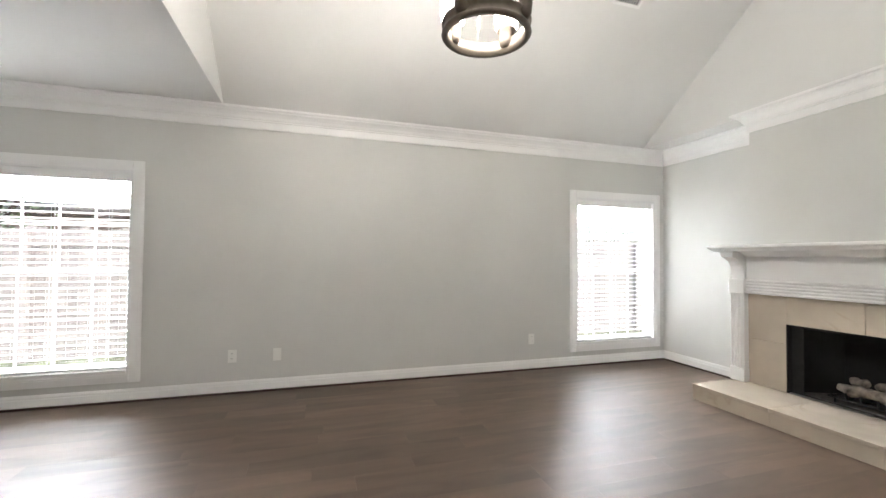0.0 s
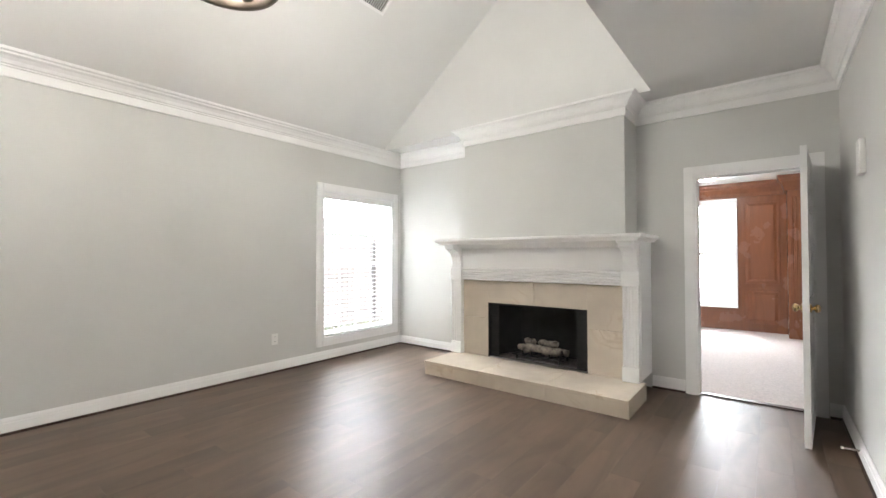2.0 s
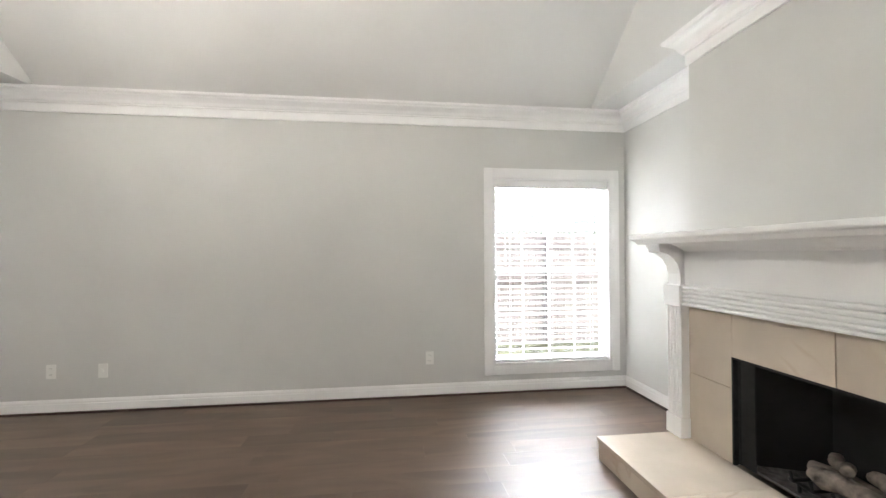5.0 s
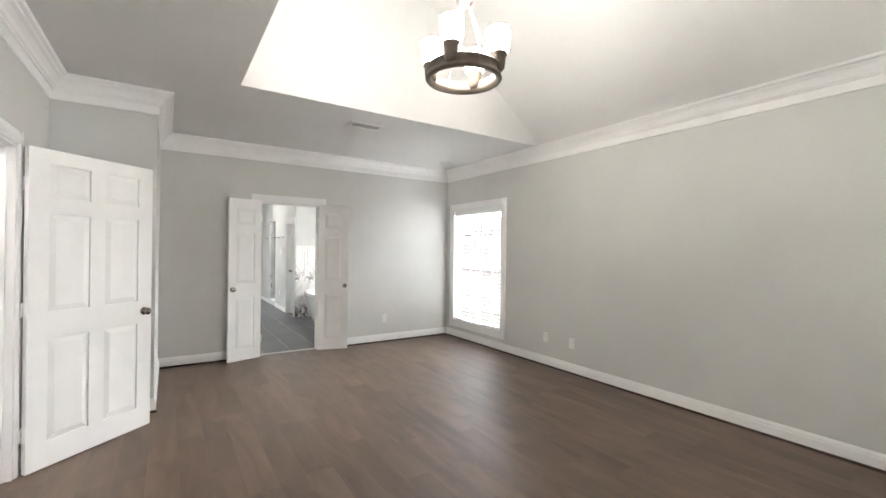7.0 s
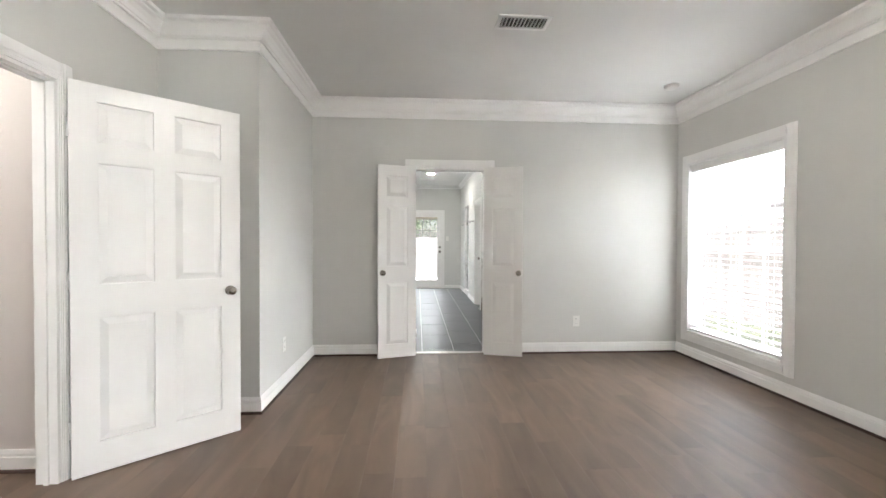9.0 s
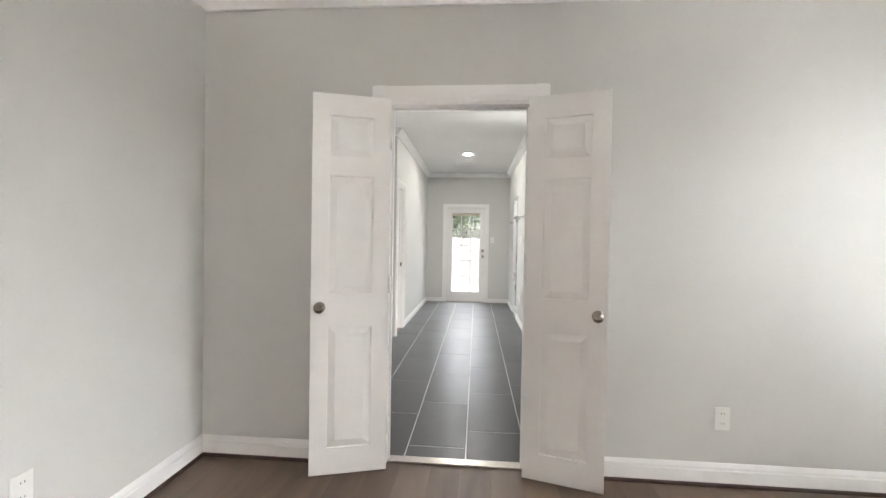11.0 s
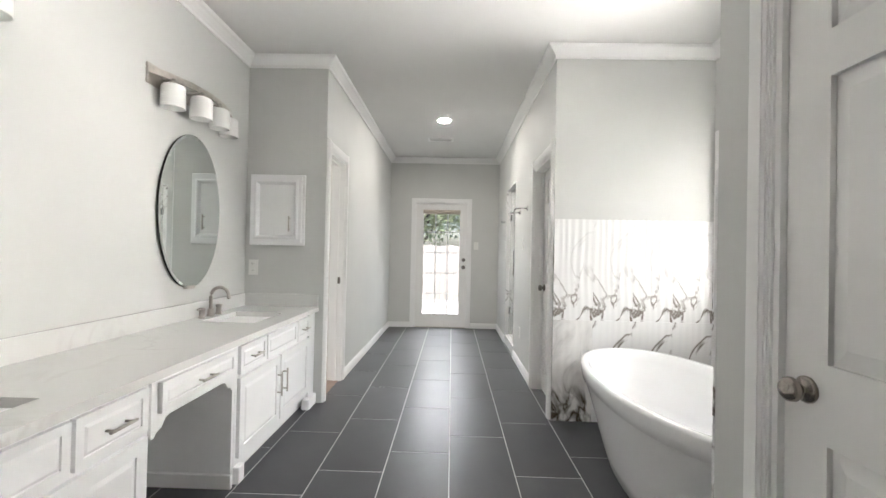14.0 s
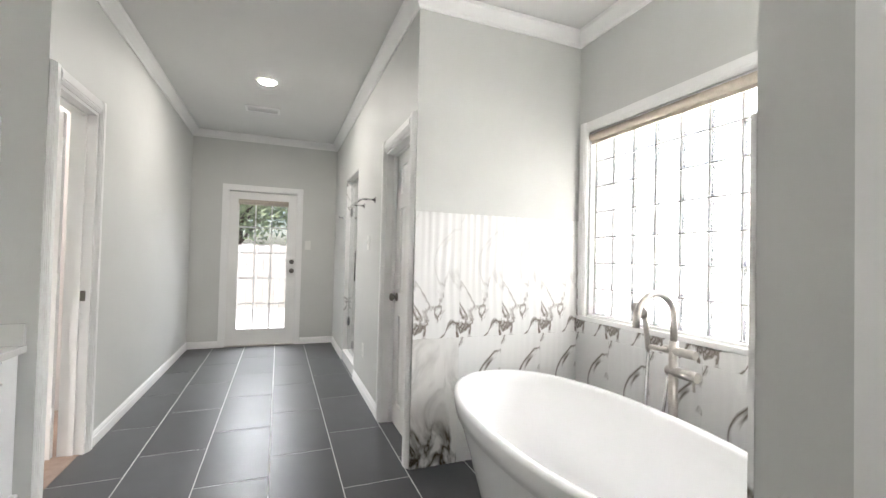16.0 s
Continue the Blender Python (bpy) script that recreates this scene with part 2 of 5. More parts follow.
VEINHIGH = marble("veined_tile_upper", (0.84, 0.84, 0.83), (0.16, 0.13, 0.105), 3.4, 0.030, 0.2, cloud=0.04, band=(-2.0, -1.0, 0.14, 0.38), tilt=40, keep=0.16)
VEINEDBROWN = marble("brown_veined_marble", (0.84, 0.83, 0.81), (0.06, 0.040, 0.018), 5.0, 0.10, 0.2, cloud=0.05, band=(-2.0, -1.0, 0.17, 0.28), tilt=40, keep=0.25)
QUARTZ = marble("white_quartz", (0.72, 0.72, 0.70), (0.655, 0.645, 0.625), 1.6, 0.02, 0.16, cloud=0.03)
SLATE = material("slate_tile", (0.060, 0.062, 0.067), 0.35, 0.14, 2.2, 0.12, 60, piece=0.14)
GROUT = material("grout_light", (0.74, 0.74, 0.72), 0.85, 0.05, 30.0)
ACRYLIC = material("tub_acrylic_white", (0.86, 0.86, 0.86), 0.14, 0.006, 2.0)
CERAMIC = material("sink_ceramic", (0.80, 0.80, 0.79), 0.12, 0.01, 3.0)
MIRROR = material("mirror_silver", (0.80, 0.84, 0.82), 0.01, 0.0, 1.0, metal=1.0)
MIRROREDGE = material("mirror_edge_dark", (0.05, 0.055, 0.05), 0.2, 0.05, 5.0)
SHADEOFF = material("opal_glass_white", (0.84, 0.84, 0.82), 0.25, 0.01, 4.0)
SHADEON = glowing("opal_glass_lit", (1.0, 0.94, 0.86), 2.75)
SHADEDIM = glowing("opal_glass_dim", (1.0, 0.95, 0.88), 2.7)
CANON = glowing("downlight_lens", (1.0, 0.96, 0.90), 18.0)
GLASS = glassy("window_glass")
SHOWERGLASS = glassy("shower_glass", 0.0, (0.95, 0.98, 0.97))
GLASSBLOCK = glassy("glass_block", 0.03, (0.93, 0.95, 0.95), 0.5)
ROLLER = material("roller_shade_beige", (0.52, 0.46, 0.38), 0.8, 0.05, 40.0, 0.2, 300)
BRICK = material("brick_red_brown", (0.36, 0.26, 0.22), 0.85, 0.15, 3.0, 0.5, 60, piece=0.15)
ROOFING = material("roof_shingle", (0.22, 0.20, 0.19), 0.9, 0.2, 6.0, 0.6, 40)
CONCRETE = material("patio_concrete", (0.45, 0.43, 0.40), 0.85, 0.08, 2.0, 0.3, 90)
LAWN = material("lawn_grass", (0.12, 0.13, 0.07), 0.9, 0.35, 4.0, 1.0, 60)
LEAF = material("tree_leaf", (0.30, 0.35, 0.20), 0.6, 0.3, 3.0, piece=0.2)
BARK = material("tree_bark", (0.12, 0.09, 0.07), 0.9, 0.25, 8.0, 0.8, 30)
DARKSLOT = material("vent_dark_slot", (0.05, 0.05, 0.05), 0.8, 0.1, 10.0)


# ---- mesh helpers ----
def box(bm, x0, x1, y0, y1, z0, z1, bevel=0.0):
    v = [bm.verts.new(c) for c in ((x0, y0, z0), (x1, y0, z0), (x1, y1, z0), (x0, y1, z0), (x0, y0, z1), (x1, y0, z1), (x1, y1, z1), (x0, y1, z1))]
    fs = [bm.faces.new([v[i] for i in q]) for q in ((3, 2, 1, 0), (4, 5, 6, 7), (0, 1, 5, 4), (1, 2, 6, 5), (2, 3, 7, 6), (3, 0, 4, 7))]
    if bevel:
        es = list({e for f in fs for e in f.edges})
        bmesh.ops.bevel(bm, geom=es, offset=bevel, segments=2, affect="EDGES", profile=0.5)
    return bm


def slab(xs, ys, holes, z0, z1):
    """One flat plate over a grid of cells, left open at the cells named."""
    bm = bmesh.new()
    grid = [[bm.verts.new((x, y, z0)) for y in ys] for x in xs]
    faces = [bm.faces.new((grid[i][j], grid[i + 1][j], grid[i + 1][j + 1], grid[i][j + 1])) for i in range(len(xs) - 1) for j in range(len(ys) - 1) if (i, j) not in holes]
    out = bmesh.ops.extrude_face_region(bm, geom=faces)
    for v in out["geom"]:
        if isinstance(v, bmesh.types.BMVert):
            v.co.z = z1
    for f in faces:
        f.normal_flip()
    bmesh.ops.recalc_face_normals(bm, faces=bm.faces[:])
    return bm


def B(*a, bevel=0.0):
    return box(bmesh.new(), *a, bevel=bevel)


def frustum(bm, rect, z0, inset, z1, axis=1):
    """A raised field: rect (u0,u1,v0,v1) at depth z0, drawn in by inset at depth z1. axis: the depth's axis (1: y)."""
    u0, u1, v0, v1 = rect
    def P(u, v, d):
        return (u, d, v) if axis == 1 else (d, u, v)
    a = [bm.verts.new(P(*p, z0)) for p in ((u0, v0), (u1, v0), (u1, v1), (u0, v1))]
    i = inset
    c = [bm.verts.new(P(*p, z1)) for p in ((u0 + i, v0 + i), (u1 - i, v0 + i), (u1 - i, v1 - i), (u0 + i, v1 - i))]
    for k in range(4):
        bm.faces.new((a[k], a[(k + 1) % 4], c[(k + 1) % 4], c[k]))
    bm.faces.new(c)
    return bm


def tube(bm, pts, r, n=10, caps=True, radii=None):
    """A round bar along points."""
    pts = [Vector(p) for p in pts]
    rings = []
    up = Vector((0, 0, 1))
    for k, p in enumerate(pts):
        d = (pts[min(k + 1, len(pts) - 1)] - pts[max(k - 1, 0)]).normalized()
        a = d.cross(up)
        if a.length < 0.05:
            a = d.cross(Vector((1, 0, 0)))
        a.normalize()
        c = d.cross(a).normalized()
        rr = radii[k] if radii else r
        rings.append([bm.verts.new(p + (a * math.cos(2 * math.pi * j / n) + c * math.sin(2 * math.pi * j / n)) * rr) for j in range(n)])
    for k in range(len(rings) - 1):
        for j in range(n):
            f = bm.faces.new((rings[k][j], rings[k][(j + 1) % n], rings[k + 1][(j + 1) % n], rings[k + 1][j]))
            f.smooth = True
    if caps:
        bm.faces.new(rings[0])
        bm.faces.new(rings[-1])
    return bm


def lathe(bm, profile, n=24, center=(0, 0, 0), m=None):
    """Turns (radius, height) points about the z axis."""
    m = m or Matrix.Identity(4)
    rings = []
    for r, z in profile:
        rings.append([bm.verts.new(m @ Vector((center[0] + r * math.cos(2 * math.pi * j / n), center[1] + r * math.sin(2 * math.pi * j / n), center[2] + z))) for j in range(n)])
    for k in range(len(rings) - 1):
        for j in range(n):
            f = bm.faces.new((rings[k][j], rings[k][(j + 1) % n], rings[k + 1][(j + 1) % n], rings[k + 1][j]))
            f.smooth = True
    bm.faces.new(rings[0])
    bm.faces.new(rings[-1])
    return bm


def sweep(bm, profile, path, closed=False):
    """Runs a moulding's profile (distance from the wall, height) along a plan path with the room on its left, mitred."""
    n = len(path)
    pts = [Vector(p) for p in path]
    rows = []
    for k in range(n):
        if closed:
            d0, d1 = (pts[k] - pts[k - 1]).normalized(), (pts[(k + 1) % n] - pts[k]).normalized()
        else:
            d0 = (pts[k] - pts[k - 1]).normalized() if k else (pts[1] - pts[0]).normalized()
            d1 = (pts[k + 1] - pts[k]).normalized() if k < n - 1 else d0
        n0, n1 = Vector((-d0.y, d0.x)), Vector((-d1.y, d1.x))
        mit = (n0 + n1) / (1 + n0.dot(n1))
        rows.append([bm.verts.new((pts[k].x + mit.x * d, pts[k].y + mit.y * d, z)) for d, z in profile])
    m = len(profile)
    for k in range(n if closed else n - 1):
        a, b = rows[k], rows[(k + 1) % n]
        for j in range(m):
            bm.faces.new((a[j], b[j], b[(j + 1) % m], a[(j + 1) % m]))
    if not closed:
        bm.faces.new(rows[0])
        bm.faces.new(rows[-1])
    return bm


def prism(bm, poly, d0, d1, axis):
    """A flat outline (u, v) given thickness from d0 to d1 along an axis: 0 x (u=y, v=z), 1 y (u=x, v=z), 2 z (u=x, v=y)."""
    def P(u, v, d):
        return ((d, u, v), (u, d, v), (u, v, d))[axis]
    a = [bm.verts.new(P(u, v, d0)) for u, v in poly]
    b = [bm.verts.new(P(u, v, d1)) for u, v in poly]
    bm.faces.new(a)
    bm.faces.new(b)
    n = len(poly)
    for k in range(n):
        bm.faces.new((a[k], a[(k + 1) % n], b[(k + 1) % n], b[k]))
    return bm


def mesh_of(name, bm, mat):
    bmesh.ops.recalc_face_normals(bm, faces=bm.faces)
    me = bpy.data.meshes.new(name)
    bm.to_mesh(me)
    bm.free()
    me.materials.append(mat)
    return me


def part(name, bm, mat, parent=None, label=""):
    ob = new(name, mesh_of(name, bm, mat))
    ob.parent = parent
    return tagged(ob, label)


def thing(name, m=None, label="", category="", group="", kind=""):
    ob = new(name)
    ob.empty_display_size = 0.1
    ob.matrix_world = m or Matrix.Identity(4)
    return tagged(ob, label, category, group, kind)


def structure(name, bm, mat, label=""):
    return tagged(part(name, bm, mat), label, kind="structure")


def wall(name, axis, a, b, s0, s1, z0, z1, holes, mat, label):
    """A wall between a and b along its thickness and s0 to s1 along its run, with holes (u0, u1, v0, v1) cut through."""
    bm = bmesh.new()
    cuts = sorted({s0, s1, *[h[0] for h in holes], *[h[1] for h in holes]})
    for u0, u1 in zip(cuts, cuts[1:]):
        hs = sorted((h[2], h[3]) for h in holes if h[0] <= u0 + 1e-6 and h[1] >= u1 - 1e-6)
        z = z0
        for v0, v1 in hs + [(z1, z1)]:
            if v0 > z + 1e-6:
                box(bm, a, b, u0, u1, z, v0) if axis == 0 else box(bm, u0, u1, a, b, z, v0)
            z = max(z, v1)
    return structure(name, bm, mat, label)


def at(x, y, z=0, rz=0):
    return pose(x, y, z, 0, 0, rz)

# ---- plan (metres; y runs from the fireplace wall to the bathroom) ----
XE, YS, XW, XW2, YJ = 2.56, -7.40, -2.15, -1.465, -1.50
H1 = 2.74
BX0, BX1, BY0, BYL, BYR, BY1 = -1.59, 1.955, 0.225, 3.152, 2.942, 6.61
XCL, XCR, CLX, CLY = -0.955, 0.80, 0.846, 1.127
H2 = 2.74
WIN1 = (-1.395, -0.19)
WIN2 = (-7.245, -6.045)
WZ = (0.265, 2.075)

# walls of the bedroom
wall("wall_east", 0, XE, XE + 0.16, YS - 0.12, 0.12, 0, 3.0, [(*WIN1, *WZ), (*WIN2, *WZ)], WALL, "long grey painted wall with two windows")
wall("wall_north", 1, 0.0, 0.12, BX0 - 0.12, XE, 0, 2.95, [(-0.40, 0.40, 0, 2.03)], WALL, "grey painted wall with the bathroom doorway")
wall("wall_north_inner", 1, 0.1205, BY0, BX0 - 0.12, XE, 0, 2.95, [(-0.45, 0.43, 0, 2.08)], BATHWALL, "pale grey plaster return behind the bathroom doorway")
wall("wall_niche_side", 0, XW2 - 0.10, XW2, YJ, 0.0, 0, 2.85, [], WALL, "short grey painted wall")
wall("wall_jog", 1, YJ, YJ + 0.10, XW - 0.10, XW2 - 0.10, 0, 2.85, [], WALL, "short grey painted wall at the jog")
wall("wall_west", 0, XW - 0.10, XW, YS - 0.12, YJ, 0, 2.85, [(-3.07, -2.315, 0, 2.03)], WALL, "grey painted wall with the hall doorway")
wall("wall_south", 1, YS - 0.12, YS, XW, XE, 0, 2.95, [(-1.975, -1.175, 0, 1.995)], WALL, "grey painted fireplace wall with a doorway")

# floors
bed_floor = structure("floor_bedroom", slab((XW - 0.10, XW2 - 0.10, XE), (YS - 0.05, YJ + 0.10, 0.06), ((0, 1),), -0.12, -0.012), SHOE, "dark hardwood plank floor")
structure("floor_hall", B(-3.75, XW - 0.101, -4.4, -2.20, -0.12, -0.012), SHOE, "dark hardwood plank floor in the hall")
bath_floor = structure("floor_bathroom", B(-2.6, BX1 + 0.2, 0.06, BY1 + 0.1, -0.12, -0.0012), GROUT, "dark slate tile floor with pale grout")

# ceilings
SX0, SX1, SY0, SY1, PITCH, RX = -0.90, 2.53, -7.03, -2.115, 0.77, 0.12
bm = slab((XW - 1.8, SX0, XE + 0.16), (YS - 0.12, SY0, SY1, 0.12), ((1, 1),), H1, H1 + 0.1)
structure("ceiling_bedroom", bm, CEIL, "flat painted ceiling round the vault")
ridge = H1 + PITCH * (SX1 - RX)
west_top = ridge - PITCH * (RX - SX0)
bm = bmesh.new()
prism(bm, [(XE + 0.16, H1 - PITCH * (XE + 0.16 - SX1)), (RX, ridge), (RX, ridge + 0.12), (XE + 0.16, H1 + 0.14)], SY0 - 0.1, SY1 + 0.1, 1)
prism(bm, [(RX, ridge), (SX0 - 0.12, west_top - PITCH * 0.12), (SX0 - 0.12, west_top + 0.1), (RX, ridge + 0.12)], SY0 - 0.1, SY1 + 0.1, 1)
structure("ceiling_vault", bm, CEIL, "sloping painted vault ceiling")
for y0, y1, nm in ((SY1 - 0.004, SY1 + 0.08, "wall_vault_north"), (SY0 - 0.08, SY0 + 0.004, "wall_vault_south")):
    bm = prism(bmesh.new(), [(SX0 - 0.08, H1 + 0.001), (XE - 0.02, H1 + 0.001), (RX, ridge + 0.05), (SX0 - 0.08, west_top + 0.05)], y0, y1, 1)
    structure(nm, bm, CEIL, "painted gable face of the vault")
structure("wall_vault_west", B(SX0 - 0.08, SX0 + 0.004, SY0 + 0.004, SY1 - 0.004, H1 + 0.001, west_top + 0.05), CEIL, "painted upright west face of the vault")

# chimney breast
bm = B(-0.68, 1.10, YS, -6.98, 1.40, H1 - 0.002)
structure("wall_chimney_breast", bm, WALL, "grey painted chimney breast")

# bathroom walls
wall("wall_vanity", 0, BX0 - 0.12, BX0, BY0, BYL, 0, 2.95, [], BATHWALL, "pale grey painted wall behind the vanity")
wall("wall_vanity_end", 1, BYL, BYL + 0.08, BX0 - 0.12, XCL, 0, 2.95, [], BATHWALL, "grey painted wall at the vanity end")
wall("wall_corridor_west", 0, XCL - 0.12, XCL, BYL + 0.08, BY1, 0, 2.95, [(BYL + 0.085, 3.735, 0, 2.02)], BATHWALL, "pale grey painted corridor wall with a doorway")
wall("wall_bath_back", 1, BY1, BY1 + 0.16, XCL - 0.12, XCR + 0.12, 0, 2.95, [(-0.545, 0.30, 0, 2.02)], BATHWALL, "grey painted wall with the glazed back door")
wall("wall_corridor_east", 0, XCR, XCR + 0.12, BYR + 0.10, BY1, 0, 2.95, [(3.035, 3.66, 0, 1.97), (4.82, 5.60, 0.10, 2.08)], BATHWALL, "pale grey painted corridor wall")
wall("wall_tub_far", 1, BYR, BYR + 0.10, XCR, BX1 + 0.22, 0, 2.95, [], BATHWALL, "pale grey painted wall over the tub tile")
wall("wall_bath_east", 0, BX1, BX1 + 0.22, BY0, BYR, 0, 2.95, [(1.23, 2.85, 0.85, 2.05)], BATHWALL, "grey painted wall with the glass block window")
wall("wall_closet_side", 0, CLX, CLX + 0.10, 0.13, CLY, 0, 2.95, [(0.205, 0.905, 0, 2.03)], BATHWALL, "grey painted closet wall with a door")
wall("wall_closet_end", 1, CLY - 0.10, CLY, CLX + 0.10, BX1, 0, 2.95, [], BATHWALL, "grey painted wall at the foot of the tub")
bm = bmesh.new()
box(bm, BX0 - 0.12, BX1 + 0.22, 0.06, BYR + 0.1, H2, H2 + 0.1)
box(bm, -2.7, BX1 + 0.22, BYR + 0.1, BY1 + 0.16, H2, H2 + 0.1)
structure("ceiling_bathroom", bm, CEIL, "flat painted bathroom ceiling")

# closet behind the west corridor doorway, shower and toilet rooms behind the east wall
wall("wall_wardrobe_room", 0, -2.7, -2.6, BYL + 0.08, BY1, 0, 2.95, [], HALLWALL, "beige painted wall of the wardrobe room")
wall("wall_wardrobe_end", 1, 4.6, 4.7, -2.6, XCL - 0.12, 0, 2.95, [], HALLWALL, "beige painted end wall")
structure("floor_wardrobe", B(-2.6, XCL - 0.02, BYL + 0.08, 4.6, -0.003, 0.004), BEIGEFLOOR, "tan carpet in the wardrobe room")

# mouldings
CROWN = [(0, H1 - 0.188), (0.013, H1 - 0.188), (0.015, H1 - 0.183), (0.015, H1 - 0.117), (0.026, H1 - 0.117), (0.030, H1 - 0.113), (0.030, H1 - 0.104), (0.040, H1 - 0.098), (0.050, H1 - 0.074), (0.068, H1 - 0.052), (0.088, H1 - 0.040), (0.092, H1 - 0.028), (0.112, H1 - 0.022), (0.118, H1 - 0.002), (0, H1 - 0.002)]
bm = sweep(bmesh.new(), CROWN, [(XE, 0), (XW2, 0), (XW2, YJ), (XW, YJ), (XW, YS), (-0.68, YS), (-0.68, -6.98), (1.10, -6.98), (1.10, YS), (XE, YS)], True)
structure("trim_crown_bedroom", bm, TRIM, "white stepped crown moulding")
CROWN2 = [(0, H2 - 0.088), (0.010, H2 - 0.088), (0.013, H2 - 0.068), (0.028, H2 - 0.052), (0.052, H2 - 0.030), (0.066, H2 - 0.022), (0.072, H2 - 0.003), (0, H2 - 0.003)]
bm = sweep(bmesh.new(), CROWN2, [(BX0, BY0), (CLX, BY0), (CLX, CLY), (BX1, CLY), (BX1, BYR), (XCR, BYR), (XCR, BY1), (XCL, BY1), (XCL, BYL), (BX0, BYL)], True)
structure("trim_crown_bathroom", bm, TRIM, "white crown moulding")


def base_profile(h, z0=0.0):
    return [(0, z0), (0.016, z0), (0.016, z0 + h * 0.62), (0.012, z0 + h * 0.66), (0.012, z0 + h * 0.80), (0.007, z0 + h * 0.93), (0.004, z0 + h), (0, z0 + h)]


for path in ([(-1.085, YS), (-0.81, YS)], [(1.26, YS), (XE, YS), (XE, 0), (0.49, 0)], [(-0.49, 0), (XW2, 0), (XW2, YJ), (XW, YJ), (XW, -2.235)], [(XW, -3.15), (XW, YS), (-2.065, YS)], [(-3.7, -2.20), (-2.25, -2.20)][::-1]):
    structure("baseboard", sweep(bmesh.new(), base_profile(0.10, 0.020), path), TRIM, "white moulded baseboard")
    structure("trim_shoe", sweep(bmesh.new(), [(0, 0.001), (0.024, 0.001), (0.023, 0.013), (0.017, 0.0195), (0, 0.0195)], path), SHOE, "dark stained shoe strip under the baseboard")
for path in ([(XCR, 3.747), (XCR, 4.80)], [(XCR, 5.62), (XCR, BY1), (0.37, BY1)], [(-0.612, BY1), (XCL, BY1), (XCL, 3.817)], [(CLX, 0.99), (CLX, CLY)]):
    structure("baseboard", sweep(bmesh.new(), base_profile(0.085, 0.0), path), TRIM, "white moulded baseboard")


def casing(name, axis, face, side, u0, u1, top, w=0.085, bottom=0.0, sill=False, label="white moulded door casing"):
    """Moulded boards round an opening on a wall face; side is +1 or -1, the way the boards stand out."""
    bm = bmesh.new()
    def bar(a0, a1, z0, z1):
        near = 0.001
        for i, d in ((0.0, 0.010), (w * 0.07, 0.014), (w * 0.16, 0.018), (w * 0.32, 0.021)):
            lo, hi = sorted((face + side * near, face + side * d))
            vert = (z1 - z0) > (a1 - a0)
            aa0, aa1 = (a0 + i, a1 - i) if vert else (a0, a1)
            zz0, zz1 = (z0, z1) if vert else (z0 + i, z1 - i)
            box(bm, lo, hi, aa0, aa1, zz0, zz1) if axis == 0 else box(bm, aa0, aa1, lo, hi, zz0, zz1)
            near = d
    bar(u0 - w, u0 - 0.0005, bottom - (w if sill else 0), top + w)
    bar(u1 + 0.0005, u1 + w, bottom - (w if sill else 0), top + w)
    bar(u0 - 0.0005, u1 + 0.0005, top + 0.0005, top + w)
    if sill:
        bar(u0 - 0.0005, u1 + 0.0005, bottom - w, bottom - 0.0005)
    return structure(name, bm, TRIM, label)


def jamb(name, axis, a, b, u0, u1, top, t=0.018):
    """The lining of a doorway, with a door stop."""
    bm = bmesh.new()
    for v0, v1, z0, z1 in ((u0, u0 + t, 0, top), (u1 - t, u1, 0, top), (u0 + t, u1 - t, top - t, top)):
        box(bm, a, b, v0, v1, z0, z1) if axis == 0 else box(bm, v0, v1, a, b, z0, z1)
    c0, c1 = a + (b - a) * 0.42, a + (b - a) * 0.62
    s = 0.011
    for v0, v1, z0, z1 in ((u0 + t, u0 + t + s, 0, top - t), (u1 - t - s, u1 - t, 0, top - t), (u0 + t + s, u1 - t - s, top - t - s, top - t)):
        box(bm, c0, c1, v0, v1, z0, z1) if axis == 0 else box(bm, v0, v1, c0, c1, z0, z1)
    return structure(name, bm, TRIM, "white painted door lining")


casing("trim_casing_bath_door", 1, 0.0, -1, -0.40, 0.40, 2.03)
jamb("trim_jamb_bath_door", 1, -0.003, 0.124, -0.40, 0.40, 2.03)
casing("trim_casing_hall_door", 0, XW, 1, -3.07, -2.315, 2.03)
jamb("trim_jamb_hall_door", 0, XW - 0.103, XW + 0.003, -3.07, -2.315, 2.03)
casing("trim_casing_study_door", 1, YS, 1, -1.975, -1.175, 1.995)
jamb("trim_jamb_study_door", 1, YS - 0.123, YS + 0.003, -1.975, -1.175, 1.995)
casing("trim_casing_wardrobe", 0, XCL, 1, BYL + 0.085, 3.735, 2.02, w=0.08)
jamb("trim_jamb_wardrobe", 0, XCL - 0.123, XCL + 0.003, BYL + 0.085, 3.735, 2.02)
casing("trim_casing_toilet_door", 0, XCR, -1, 3.035, 3.66, 1.97, w=0.085)
jamb("trim_jamb_toilet_door", 0, XCR - 0.003, XCR + 0.123, 3.035, 3.66, 1.97)
casing("trim_casing_closet_door", 0, CLX, -1, 0.205, 0.905, 2.03)
jamb("trim_jamb_closet_door", 0, CLX - 0.003, CLX + 0.103, 0.205, 0.905, 2.03)
casing("trim_casing_back_door", 1, BY1, -1, -0.545, 0.30, 2.02, w=0.065)
jamb("trim_jamb_back_door", 1, BY1 - 0.003, BY1 + 0.16, -0.545, 0.30, 2.02, 0.012)

